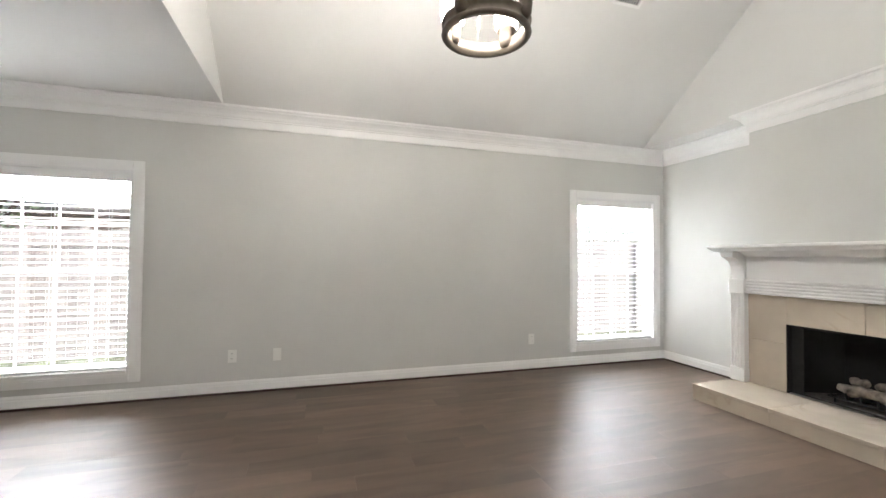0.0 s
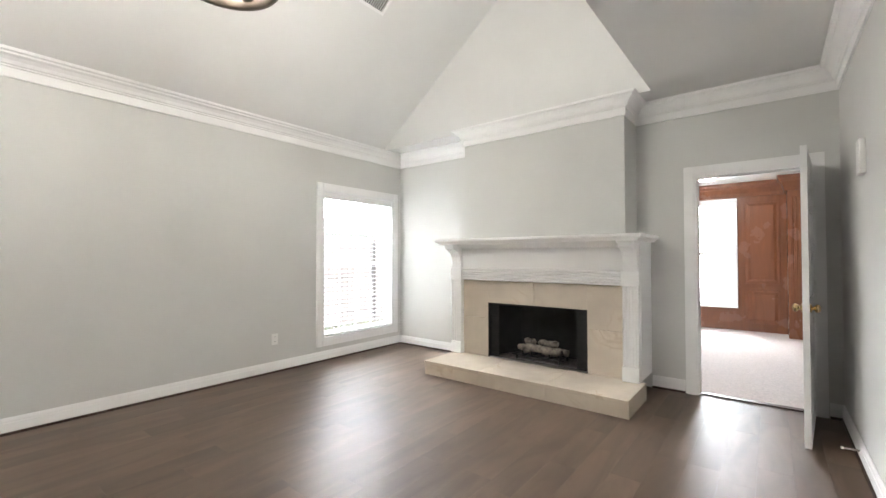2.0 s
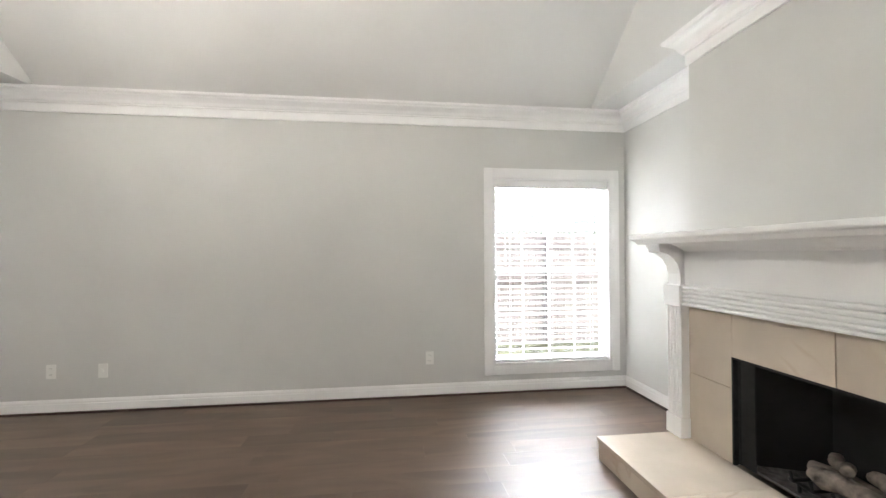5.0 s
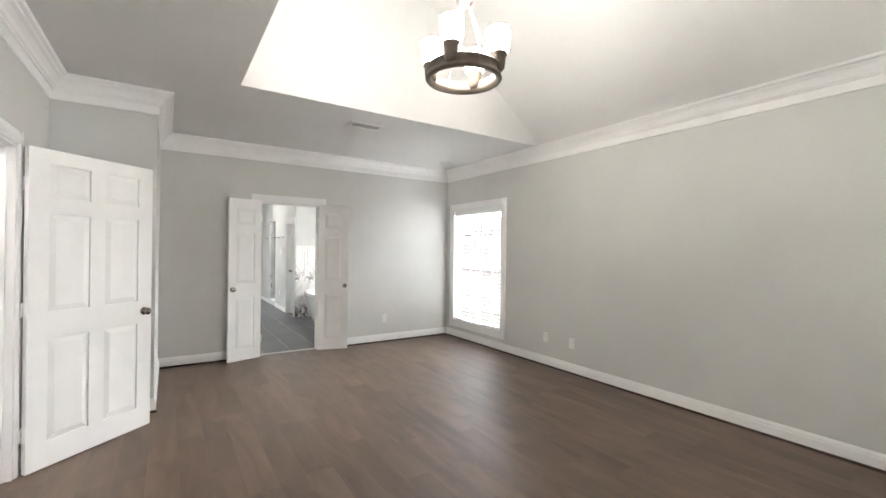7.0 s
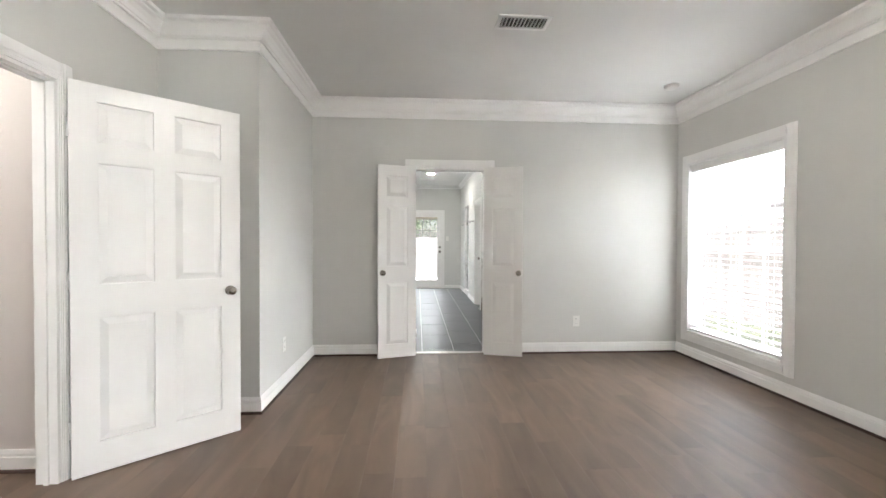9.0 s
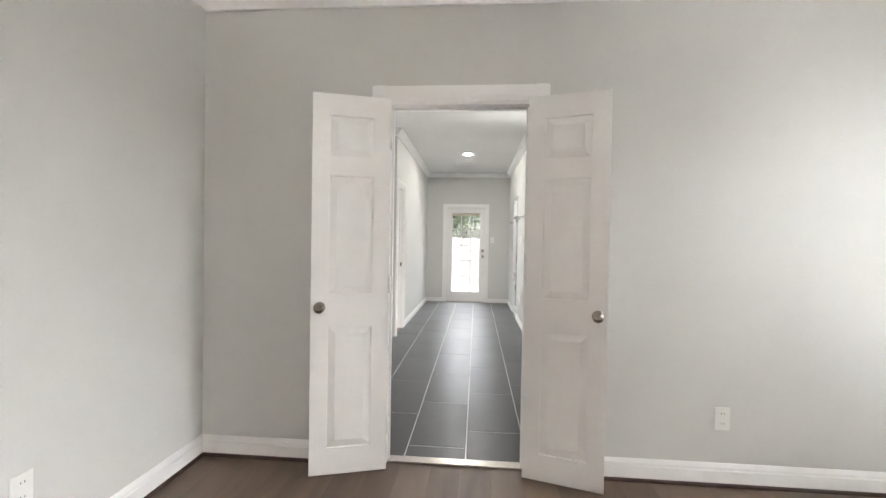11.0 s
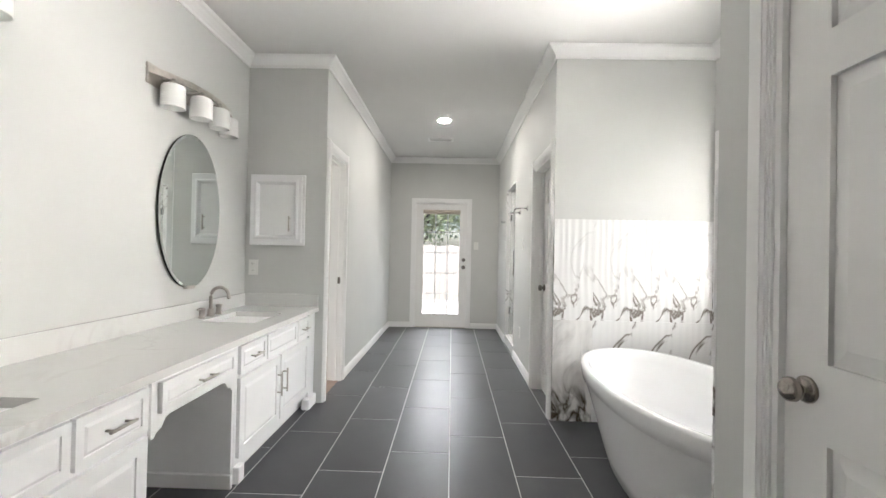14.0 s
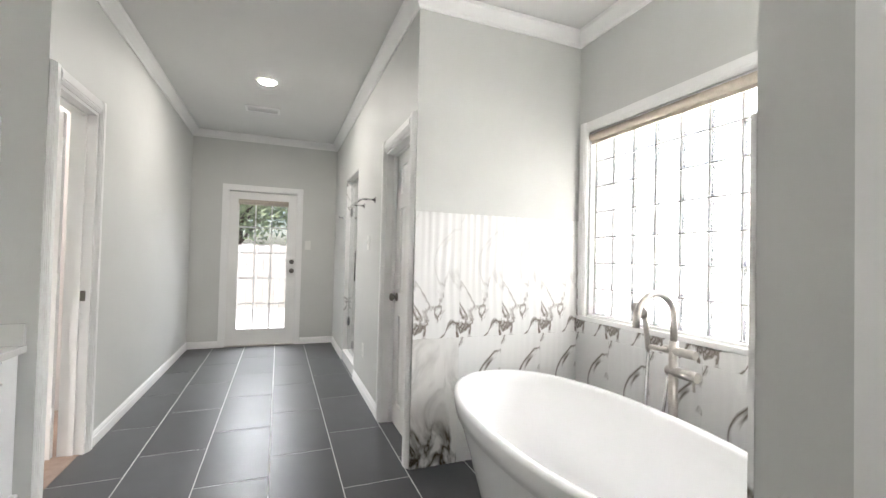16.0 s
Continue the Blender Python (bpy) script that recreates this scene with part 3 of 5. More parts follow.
# hall behind the west doorway
wall("wall_hall_north", 1, -2.20, -2.10, -3.75, XW - 0.10, 0, 2.85, [], HALLWALL, "warm white painted hall wall")
wall("wall_hall_west", 0, -3.85, -3.75, -4.4, -2.10, 0, 2.85, [], HALLWALL, "warm white painted hall wall")
wall("wall_hall_south", 1, -4.5, -4.4, -3.85, XW - 0.10, 0, 2.85, [], HALLWALL, "warm white painted hall wall")

# study beyond the fireplace wall
SYB = -11.65
structure("floor_study", B(-3.6, 2.2, SYB - 0.1, YS - 0.05, -0.12, 0.006), CARPET, "pale beige carpet")
structure("ceiling_study", B(-3.7, 2.3, SYB - 0.1, YS - 0.12, 2.50, 2.60), CEIL, "white painted ceiling")
wall("wall_study_back", 1, SYB - 0.1, SYB, -3.6, 2.2, 0, 2.50, [(-1.27, -0.33, 0.38, 2.24)], PANELWOOD, "glossy red-brown panelled wood wall")
wall("wall_study_west", 0, -3.7, -3.6, SYB - 0.1, YS - 0.12, 0, 2.50, [], PANELWOOD, "glossy red-brown panelled wood wall")
wall("wall_study_east", 0, 2.2, 2.3, SYB - 0.1, YS - 0.12, 0, 2.50, [], PANELWOOD, "glossy red-brown panelled wood wall")


# ---- doors ----
def panel_rows(h):
    k = h / 2.03
    return [(0.17 * k, 0.82 * k), (0.993 * k, 1.62 * k), (1.723 * k, 1.937 * k)]


def door_leaf(parent, w, h, cols, t=0.035, knobs=DOORNICKEL, knob_z=0.915, knob_x=None, mat=DOORP, z0=0.008, drop=0.0):
    """A panelled leaf from its hinge at x=0, with raised fields on both faces, a knob on each side and three hinges."""
    st = 0.112 if cols == 2 else 0.088
    mul = 0.10
    pw = (w - 2 * st - (cols - 1) * mul) / cols
    xs = [(st + k * (pw + mul), st + k * (pw + mul) + pw) for k in range(cols)]
    rows = [(a - drop, b - drop) for a, b in panel_rows(h)]
    bm = bmesh.new()
    box(bm, 0.002, w - 0.002, -t / 2 + 0.0125, t / 2 - 0.0125, z0 + 0.002, h - 0.002)
    for s in (-1, 1):
        y0, y1 = sorted((s * (t / 2 - 0.0125), s * t / 2))
        edges = [0.0] + [e for x in xs for e in x] + [w]
        for k in range(0, len(edges), 2):
            box(bm, edges[k], edges[k + 1], y0, y1, z0, h)
        zs = [z0] + [e for r in rows for e in r] + [h]
        for x0, x1 in xs:
            for k in range(0, len(zs), 2):
                box(bm, x0, x1, y0, y1, zs[k], zs[k + 1])
    leaf = part("door_leaf", bm, mat, parent)
    for s in (-1, 1):
        for x0, x1 in xs:
            for z_0, z_1 in rows:
                bm = frustum(bmesh.new(), (x0 + 0.004, x1 - 0.004, z_0 + 0.004, z_1 - 0.004), s * (t / 2 - 0.012), 0.036, s * (t / 2 - 0.0025))
                part("panel", bm, mat, leaf)
    kx = w - 0.062 if knob_x is None else knob_x
    for s in (-1, 1):
        m = Matrix.Translation((kx, s * t / 2, knob_z)) @ Matrix.Rotation(radians(-90 * s), 4, "X")
        bm = lathe(bmesh.new(), [(0.0, 0.0), (0.030, 0.0), (0.030, 0.005), (0.025, 0.009), (0.012, 0.012), (0.011, 0.020), (0.020, 0.025), (0.0275, 0.034), (0.0265, 0.045), (0.018, 0.053), (0.0, 0.055)], 20, m=m)
        part("knob", bm, knobs, parent, "round metal door knob")
    for z in (0.25, 1.02, 1.80):
        bm = tube(bmesh.new(), [(-0.004, t / 2 + 0.003, z - 0.045), (-0.004, t / 2 + 0.003, z + 0.045)], 0.007, 8)
        box(bm, -0.001, 0.0005, -t / 2 + 0.004, t / 2, z - 0.044, z + 0.044)
        part("hinge", bm, TRIM, parent)
    return leaf


def heading(x0, y0, x1, y1):
    return math.degrees(math.atan2(y1 - y0, x1 - x0))


# bathroom double doors, swung back into the bedroom
d = thing("door_1", at(-0.373, -0.035, 0, heading(-0.373, -0.035, -0.765, -0.155)), "narrow white three-panel door leaf, open", "door", "bathroom double doors", "structure")
door_leaf(d, 0.407, 2.03, 1, knob_x=0.362, knob_z=0.902, drop=0.021)
d = thing("door_2", at(0.373, -0.035, 0, heading(0.373, -0.035, 0.775, -0.150)), "narrow white three-panel door leaf, open", "door", "bathroom double doors", "structure")
door_leaf(d, 0.41, 2.03, 1, knob_x=0.365, knob_z=0.898, drop=0.023)
# hall door
d = thing("door_3", at(-2.105, -2.305, 0, heading(-2.105, -2.305, -1.487, -1.757)), "white six-panel door, open against the jog", "door", "", "structure")
door_leaf(d, 0.815, 2.035, 2)
# study door
d = thing("door_4", at(-1.965, -7.375, 0, heading(-1.965, -7.375, -1.895, -6.58)), "white six-panel door with brass knobs, open", "door", "", "structure")
door_leaf(d, 0.79, 1.99, 2, knobs=BRASS)
# closet door by the tub
d = thing("door_5", at(CLX + 0.030, 0.225, 0, 90), "white six-panel closet door, closed", "door", "", "structure")
door_leaf(d, 0.66, 2.005, 2)
# toilet room door
d = thing("door_6", at(XCR + 0.098, 3.055, 0, 90), "white six-panel door, closed in a deep lining", "door", "", "structure")
door_leaf(d, 0.585, 1.945, 2, knobs=DARKNICKEL)
# wardrobe pocket door edge in its lining
d = thing("door_7", at(-1.095, 3.695, 0, 180), "white door pushed open into the wardrobe room", "door", "", "structure")
door_leaf(d, 0.60, 1.995, 2)
bm = B(-1.0, -0.975, 3.714, 3.7185, 0.90, 0.96)
tagged(part("strike_plate", bm, DARKNICKEL), "small metal strike plate on the door lining", "strike plate")


# glazed back door
d = thing("door_8", at(-0.533, BY1 + 0.025, 0, 0), "white back door with a tall gridded glass pane", "door", "", "structure")
bm = bmesh.new()
box(bm, 0, 0.82, 0, 0.042, 0.012, 0.215)
box(bm, 0, 0.82, 0, 0.042, 1.875, 2.003)
box(bm, 0, 0.118, 0, 0.042, 0.215, 1.875)
box(bm, 0.71, 0.82, 0, 0.042, 0.215, 1.875)
leaf = part("door_leaf", bm, DOORP, d)
bm = bmesh.new()
for x0, x1, z0, z1 in ((0.098, 0.122, 0.195, 1.895), (0.706, 0.730, 0.195, 1.895), (0.122, 0.706, 0.195, 0.219), (0.122, 0.706, 1.871, 1.895)):
    box(bm, x0, x1, -0.008, -0.0005, z0, z1)
part("glazing_bead", bm, DOORP, leaf)
ob = part("pane", B(0.118, 0.71, 0.018, 0.024, 0.215, 1.875), GLASS, d)
ob.visible_shadow = False
for k in (1, 2):
    x = 0.118 + 0.592 * k / 3
    part("muntin", B(x - 0.008, x + 0.008, 0.010, 0.0175, 0.219, 1.871), DOORP, d)
for k in range(1, 5):
    z = 0.215 + 1.66 * k / 5
    part("muntin", B(0.122, 0.706, 0.0105, 0.017, z - 0.008, z + 0.008), DOORP, d)
for z, r in ((0.98, 0.027), (1.10, 0.024)):
    m = Matrix.Translation((0.775, -0.0005, z)) @ Matrix.Rotation(radians(90), 4, "X")
    prof = [(0, 0), (0.032, 0), (0.032, 0.006), (0.012, 0.012), (0.012, 0.026), (r, 0.036), (r, 0.050), (0.014, 0.060), (0, 0.061)] if z < 1 else [(0, 0), (0.03, 0), (0.03, 0.010), (0.022, 0.020), (0, 0.021)]
    part("knob" if z < 1 else "deadbolt", lathe(bmesh.new(), prof, 18, m=m), DARKNICKEL, d)
structure("threshold", B(-0.531, 0.286, BY1 - 0.01, BY1 + 0.16, 0.0005, 0.0115, bevel=0.002), NICKEL, "metal sill under the back door")
shade = thing("roller_shade", at(-0.42, BY1 + 0.016, 1.845), "beige roller shade rolled up on the back door", "shade")
part("roll", tube(bmesh.new(), [(0.0, -0.030, 0.03), (0.60, -0.030, 0.03)], 0.024, 14), ROLLER, shade)
part("fabric_hem", B(0.0, 0.60, -0.018, -0.012, -0.012, 0.03), ROLLER, shade)


# ---- windows of the bedroom ----
def sash_window(name, y0, y1, z0, z1, x, label):
    """A double-hung window set deep in the wall, with four panes across in each sash."""
    w = thing(name, at(x, y0, z0), label, "window", "bedroom windows", "structure")
    W, H = y1 - y0, z1 - z0
    bm = bmesh.new()
    for a in ((-0.11, 0.055, 0, 0.02, 0, H), (-0.11, 0.055, W - 0.02, W, 0, H), (-0.11, 0.055, 0.02, W - 0.02, H - 0.02, H)):
        box(bm, *a)
    part("window_frame", bm, VINYL, w)
    part("window_sill", B(-0.12, 0.055, 0.02, W - 0.02, 0, 0.022), TRIM, w)
    mid = 0.022 + (H - 0.042) * 0.5
    for k, (a, b, dx) in enumerate(((0.022, mid + 0.02, 0.0), (mid - 0.02, H - 0.02, 0.034))):
        bm = bmesh.new()
        s = 0.045
        box(bm, dx, dx + 0.03, 0.02, 0.02 + s, a, b)
        box(bm, dx, dx + 0.03, W - 0.02 - s, W - 0.02, a, b)
        box(bm, dx, dx + 0.03, 0.02 + s, W - 0.02 - s, a, a + s)
        box(bm, dx, dx + 0.03, 0.02 + s, W - 0.02 - s, b - s, b)
        sash = part("sash", bm, VINYL, w)
        g = part("pane", B(dx + 0.012, dx + 0.018, 0.02 + s, W - 0.02 - s, a + s, b - s), GLASS, sash)
        g.visible_shadow = False
        for j in range(1, 4):
            yy = 0.02 + s + (W - 0.04 - 2 * s) * j / 4
            part("muntin", B(dx + 0.004, dx + 0.0115, yy - 0.009, yy + 0.009, a + s, b - s), VINYL, sash)
        zz = (a + b) / 2
        part("muntin", B(dx + 0.0045, dx + 0.011, 0.02 + s, W - 0.02 - s, zz - 0.009, zz + 0.009), VINYL, sash)
    return w


def blind(y0, y1, z0, z1, x, label):
    """An open slatted blind: head rail, slats, bottom rail, ladder cords and a wand."""
    b = thing("window_blind", at(x, y0, z0), label, "blind", "bedroom blinds")
    W, H = y1 - y0, z1 - z0
    part("head_rail", B(-0.028, 0.028, 0.004, W - 0.004, H - 0.095, H - 0.002, bevel=0.003), BLIND, b)
    slat = bmesh.new()
    n = 5
    top = [slat.verts.new((-0.024 + 0.048 * k / (n - 1), 0.008, 0.004 * (1 - (2 * k / (n - 1) - 1) ** 2))) for k in range(n)]
    far = [slat.verts.new((v.co.x, W - 0.008, v.co.z)) for v in top]
    lo = [slat.verts.new((v.co.x, 0.008, v.co.z - 0.003)) for v in top]
    lof = [slat.verts.new((v.co.x, W - 0.008, v.co.z - 0.003)) for v in top]
    for k in range(n - 1):
        slat.faces.new((top[k], top[k + 1], far[k + 1], far[k]))
        slat.faces.new((lo[k], lof[k], lof[k + 1], lo[k + 1]))
        slat.faces.new((top[k], lo[k], lo[k + 1], top[k + 1]))
        slat.faces.new((far[k], far[k + 1], lof[k + 1], lof[k]))
    slat.faces.new((top[0], far[0], lof[0], lo[0]))
    slat.faces.new((top[-1], lo[-1], lof[-1], far[-1]))
    me = mesh_of("slat", slat, BLIND)
    z = 0.085
    while z < H - 0.11:
        o = new("slat", me)
        o.parent = b
        o.matrix_basis = pose(0, 0, z, 0, 4, 0)
        z += 0.0555
    part("bottom_rail", B(-0.026, 0.026, 0.008, W - 0.008, 0.028, 0.048, bevel=0.003), BLIND, b)
    for f in (0.14, 0.5, 0.86):
        bm = bmesh.new()
        for dx in (-0.0265, 0.0265):
            box(bm, dx - 0.0008, dx + 0.0008, W * f - 0.0015, W * f + 0.0015, 0.05, H - 0.095)
        part("ladder_cord", bm, BLIND, b)
    part("wand", tube(bmesh.new(), [(-0.036, W - 0.1, H - 0.1), (-0.038, W - 0.1, H - min(0.85, H * 0.8))], 0.004, 6), BLIND, b)
    return b


sash_window("window_1", *WIN1, *WZ, XE + 0.10, "white double-hung window beside the bathroom wall")
sash_window("window_2", *WIN2, *WZ, XE + 0.10, "white double-hung window beside the fireplace")
blind(WIN1[0] + 0.02, WIN1[1] - 0.02, *WZ, XE + 0.042, "white slatted blind, lowered with open slats")
blind(WIN2[0] + 0.02, WIN2[1] - 0.02, *WZ, XE + 0.042, "white slatted blind, lowered with open slats")
for nm, wn in (("trim_casing_window_one", WIN1), ("trim_casing_window_two", WIN2)):
    casing(nm, 0, XE, -1, *wn, WZ[1], 0.088, WZ[0], True, "white moulded window casing")


# ---- bedroom things ----
FC = 0.225
fp = thing("fireplace", at(FC, YS, 0), "white painted fireplace with cream marble surround and raised hearth", "fireplace")
D = -6.98 - YS
# lower chimney box behind the surround, left open for the firebox
bm = bmesh.new()
box(bm, -1.03, -0.545, 0.002, D - 0.012, 0.145, 1.40)
box(bm, 0.545, 1.03, 0.002, D - 0.012, 0.145, 1.40)
box(bm, -0.545, 0.545, 0.002, D - 0.012, 0.735, 1.40)
part("surround_box", bm, TRIM, fp)
# marble slabs
for a in ((-0.90, -0.555, 0.145, 0.99), (0.555, 0.90, 0.145, 0.99), (-0.553, -0.003, 0.735, 0.99), (0.003, 0.553, 0.735, 0.99)):
    x0, x1, z0, z1 = a
    if z1 - z0 > 0.5:
        for q0, q1 in ((z0, 0.568), (0.571, z1)):
            part("marble_slab", B(x0, x1, D - 0.012, D + 0.006, q0, q1, bevel=0.001), CREAM, fp)
    else:
        part("marble_slab", B(x0, x1, D - 0.012, D + 0.006, z0, z1, bevel=0.001), CREAM, fp)
bm = bmesh.new()
for a in ((-0.555, -0.543, 0.145, 0.747), (0.543, 0.555, 0.145, 0.747), (-0.543, 0.543, 0.735, 0.747)):
    box(bm, a[0], a[1], D - 0.02, D + 0.009, a[2], a[3])
part("firebox_trim", bm, IRON, fp)
# firebox shell
part("firebox_back", B(-0.545, 0.545, 0.004, 0.012, 0.145, 0.735), BLACK, fp, "sooty black firebox wall")
bm = prism(bmesh.new(), [(-0.543, D - 0.02), (-0.533, D - 0.02), (-0.36, 0.012), (-0.37, 0.012)], 0.15, 0.735, 2)
part("firebox_side", bm, BLACK, fp)
bm = prism(bmesh.new(), [(0.543, D - 0.02), (0.533, D - 0.02), (0.36, 0.012), (0.37, 0.012)], 0.15, 0.735, 2)
part("firebox_side", bm, BLACK, fp)
part("firebox_top", B(-0.53, 0.53, 0.0125, D - 0.021, 0.725, 0.7345), BLACK, fp)
for s in (-1, 1):
    part("glass_door_panel", B(min(s * 0.44, s * 0.542), max(s * 0.44, s * 0.542), D - 0.035, D - 0.026, 0.15, 0.732), IRON, fp, "folded black metal fire screen")
part("ash_bed", B(-0.50, 0.50, 0.02, D - 0.04, 0.146, 0.158), ASH, fp)
# hearth
for k in range(3):
    x0 = -1.07 + 2.073 * k / 3
    part("hearth_slab", B(x0 + (0.001 if k else 0), x0 + 0.69, D + 0.002, 1.005, 0.115, 0.145, bevel=0.003), CREAM, fp)
    part("hearth_riser", B(x0 + (0.001 if k else 0), x0 + 0.69, D + 0.002, 0.995, 0.0, 0.1145), CREAM, fp)
# pilasters
for s in (-1, 1):
    xa, xb = sorted((s * 0.885, s * 1.03))
    bm = bmesh.new()
    box(bm, xa, xb, D - 0.012, D + 0.075, 0.146, 0.275, bevel=0.004)
    part("plinth", bm, TRIM, fp)
    bm = bmesh.new()
    poly = [(xa + 0.006, D - 0.012), (xa + 0.006, D + 0.062)]
    w = (xb - xa - 0.012)
    for k in range(5):
        c = xa + 0.006 + w * (k + 0.5) / 5
        r = w * 0.062
        poly += [(c - r, D + 0.062), (c - r * 0.6, D + 0.055), (c + r * 0.6, D + 0.055), (c + r, D + 0.062)]
    poly += [(xb - 0.006, D + 0.062), (xb - 0.006, D - 0.012)]
    prism(bm, poly, 0.275, 0.99, 2)
    part("fluted_pilaster", bm, TRIM, fp)
    part("corner_block", B(xa - 0.004, xb + 0.004, D - 0.012, D + 0.08, 0.99, 1.13, bevel=0.004), TRIM, fp)
    # scrolled corbel
    prof = [(D - 0.012, 1.13), (D + 0.055, 1.13), (D + 0.060, 1.20), (D + 0.075, 1.255), (D + 0.105, 1.300), (D + 0.15, 1.330), (D + 0.20, 1.343), (D + 0.205, 1.372), (D - 0.012, 1.372)]
    part("corbel", prism(bmesh.new(), [(y, z) for y, z in prof], xa + 0.012, xb - 0.012, 0), TRIM, fp)
    part("corbel_cap", B(xa, xb, D - 0.012, D + 0.215, 1.372, 1.395, bevel=0.003), TRIM, fp)
# reeded band between the blocks
prof = [(D - 0.012, 0.99)]
for k in range(5):
    z = 0.995 + k * 0.027
    prof += [(D + 0.045, z), (D + 0.058, z + 0.004), (D + 0.062, z + 0.012), (D + 0.058, z + 0.020), (D + 0.045, z + 0.024)]
prof += [(D - 0.012, 1.13)]
part("reeded_band", prism(bmesh.new(), prof, -0.881, 0.881, 0), TRIM, fp)
part("frieze", B(-0.89, 0.89, D - 0.012, D + 0.035, 1.13, 1.345), TRIM, fp)
prof = [(D - 0.012, 1.345), (D + 0.035, 1.345), (D + 0.05, 1.358), (D + 0.09, 1.378), (D + 0.14, 1.395), (D - 0.012, 1.395)]
part("cove_moulding", prism(bmesh.new(), prof, -0.89, 0.89, 0), TRIM, fp)
bm = sweep(bmesh.new(), [(-0.02, 1.395), (0.012, 1.395), (0.02, 1.405), (0.028, 1.418), (0.045, 1.424), (0.05, 1.432), (0.05, 1.452), (0.046, 1.456), (-0.02, 1.456)], [(1.05, 0.004), (1.05, D + 0.24), (-1.05, D + 0.24), (-1.05, 0.004)][::-1])
box(bm, -1.055, 1.055, 0.004, D + 0.245, 1.3955, 1.4555)
part("mantel_shelf", bm, TRIM, fp)


# gas logs on a grate
lg = thing("log_set", at(FC, YS + 0.22, 0.158), "pale ceramic gas logs on a black grate in the firebox", "fire logs")
for k in range(6):
    x = -0.25 + 0.1 * k
    part("grate_bar", tube(bmesh.new(), [(x, 0.17, 0.10), (x, 0.16, 0.055), (x, -0.10, 0.05)], 0.008, 6), IRON, lg)
for y in (-0.08, 0.13):
    part("grate_rail", tube(bmesh.new(), [(-0.29, y, 0.042), (0.29, y, 0.042)], 0.009, 6), IRON, lg)
    for x in (-0.24, 0.24):
        part("grate_leg", tube(bmesh.new(), [(x, y, 0.0), (x, y, 0.042)], 0.009, 6), IRON, lg)


def log(p0, p1, r, seed):
    bm = bmesh.new()
    rnd = random.Random(seed)
    n = 9
    p0, p1 = Vector(p0), Vector(p1)
    pts = [p0.lerp(p1, k / (n - 1)) + Vector((0, rnd.uniform(-0.012, 0.012), rnd.uniform(-0.008, 0.012))) for k in range(n)]
    tube(bm, pts, r, 10, radii=[r * rnd.uniform(0.82, 1.12) * (0.8 if k in (0, n - 1) else 1) for k in range(n)])
    return bm


for a in (((-0.27, -0.04, 0.095), (0.28, 0.02, 0.10), 0.042), ((-0.25, 0.09, 0.11), (0.20, 0.10, 0.12), 0.045), ((-0.20, 0.06, 0.185), (0.05, -0.03, 0.165), 0.034), ((0.06, 0.08, 0.19), (0.22, -0.04, 0.16), 0.030)):
    part("log", log(*a, seed=int(a[2] * 1000)), LOG, lg)


# chandelier
ch = thing("chandelier", at(RX, -3.79, 2.455), "dark bronze ring chandelier with four lit opal glass shades", "chandelier")
bm = bmesh.new()
R0, R1 = 0.200, 0.232
prof = [(R0, 0.0), (R1 - 0.006, 0.0), (R1, 0.008), (R1 - 0.004, 0.02), (R1 - 0.010, 0.026), (R1 - 0.010, 0.054), (R1 - 0.002, 0.060), (R1, 0.070), (R1 - 0.008, 0.078), (R0, 0.078)]
rings = [[bm.verts.new((r * math.cos(2 * math.pi * j / 48), r * math.sin(2 * math.pi * j / 48), z)) for j in range(48)] for r, z in prof]
for k in range(len(rings)):
    for j in range(48):
        bm.faces.new((rings[k][j], rings[k][(j + 1) % 48], rings[(k + 1) % len(rings)][(j + 1) % 48], rings[(k + 1) % len(rings)][j])).smooth = True
part("ring", bm, BRONZE, ch, "dark bronze wood-toned ring")
for k in range(4):
    a = math.radians(35 + 90 * k)
    cx, cy = 0.214 * math.cos(a), 0.214 * math.sin(a)
    cup = part("socket_cup", lathe(bmesh.new(), [(0.0, 0.03), (0.026, 0.03), (0.038, 0.045), (0.042, 0.075), (0.044, 0.115), (0.054, 0.125), (0.053, 0.136), (0.0, 0.136)], 20, (cx, cy, 0)), BRONZE, ch)
    part("shade", lathe(bmesh.new(), [(0.0, 0.137), (0.048, 0.137), (0.060, 0.145), (0.066, 0.18), (0.068, 0.272), (0.064, 0.277), (0.0, 0.271)], 24, (cx, cy, 0)), SHADEON, cup, "lit white opal glass shade")
    b = math.radians(80 + 90 * k)
    if k % 2 == 0 or k == 1 or k == 3:
        bx, by = 0.214 * math.cos(b), 0.214 * math.sin(b)
        pts = [(bx + (0.035 * math.cos(b) - bx) * i / 10, by + (0.035 * math.sin(b) - by) * i / 10, 0.10 + 0.36 * i / 10) for i in range(11)]
        bm = bmesh.new()
        for i in range(10):
            p, q = Vector(pts[i]), Vector(pts[i + 1])
            side = Vector((-math.sin(b), math.cos(b), 0)) * 0.006 if i % 2 else Vector((0, 0, 1)).cross(Vector((-math.sin(b), math.cos(b), 0))) * 0.006
            tube(bm, [p - side * 0.2, p.lerp(q, 0.3) + side, p.lerp(q, 0.8) + side, q + side * 0.2], 0.0025, 5)
            tube(bm, [p - side * 0.2, p.lerp(q, 0.3) - side, p.lerp(q, 0.8) - side, q + side * 0.2], 0.0025, 5)
        part("chain", bm, NICKEL, ch)
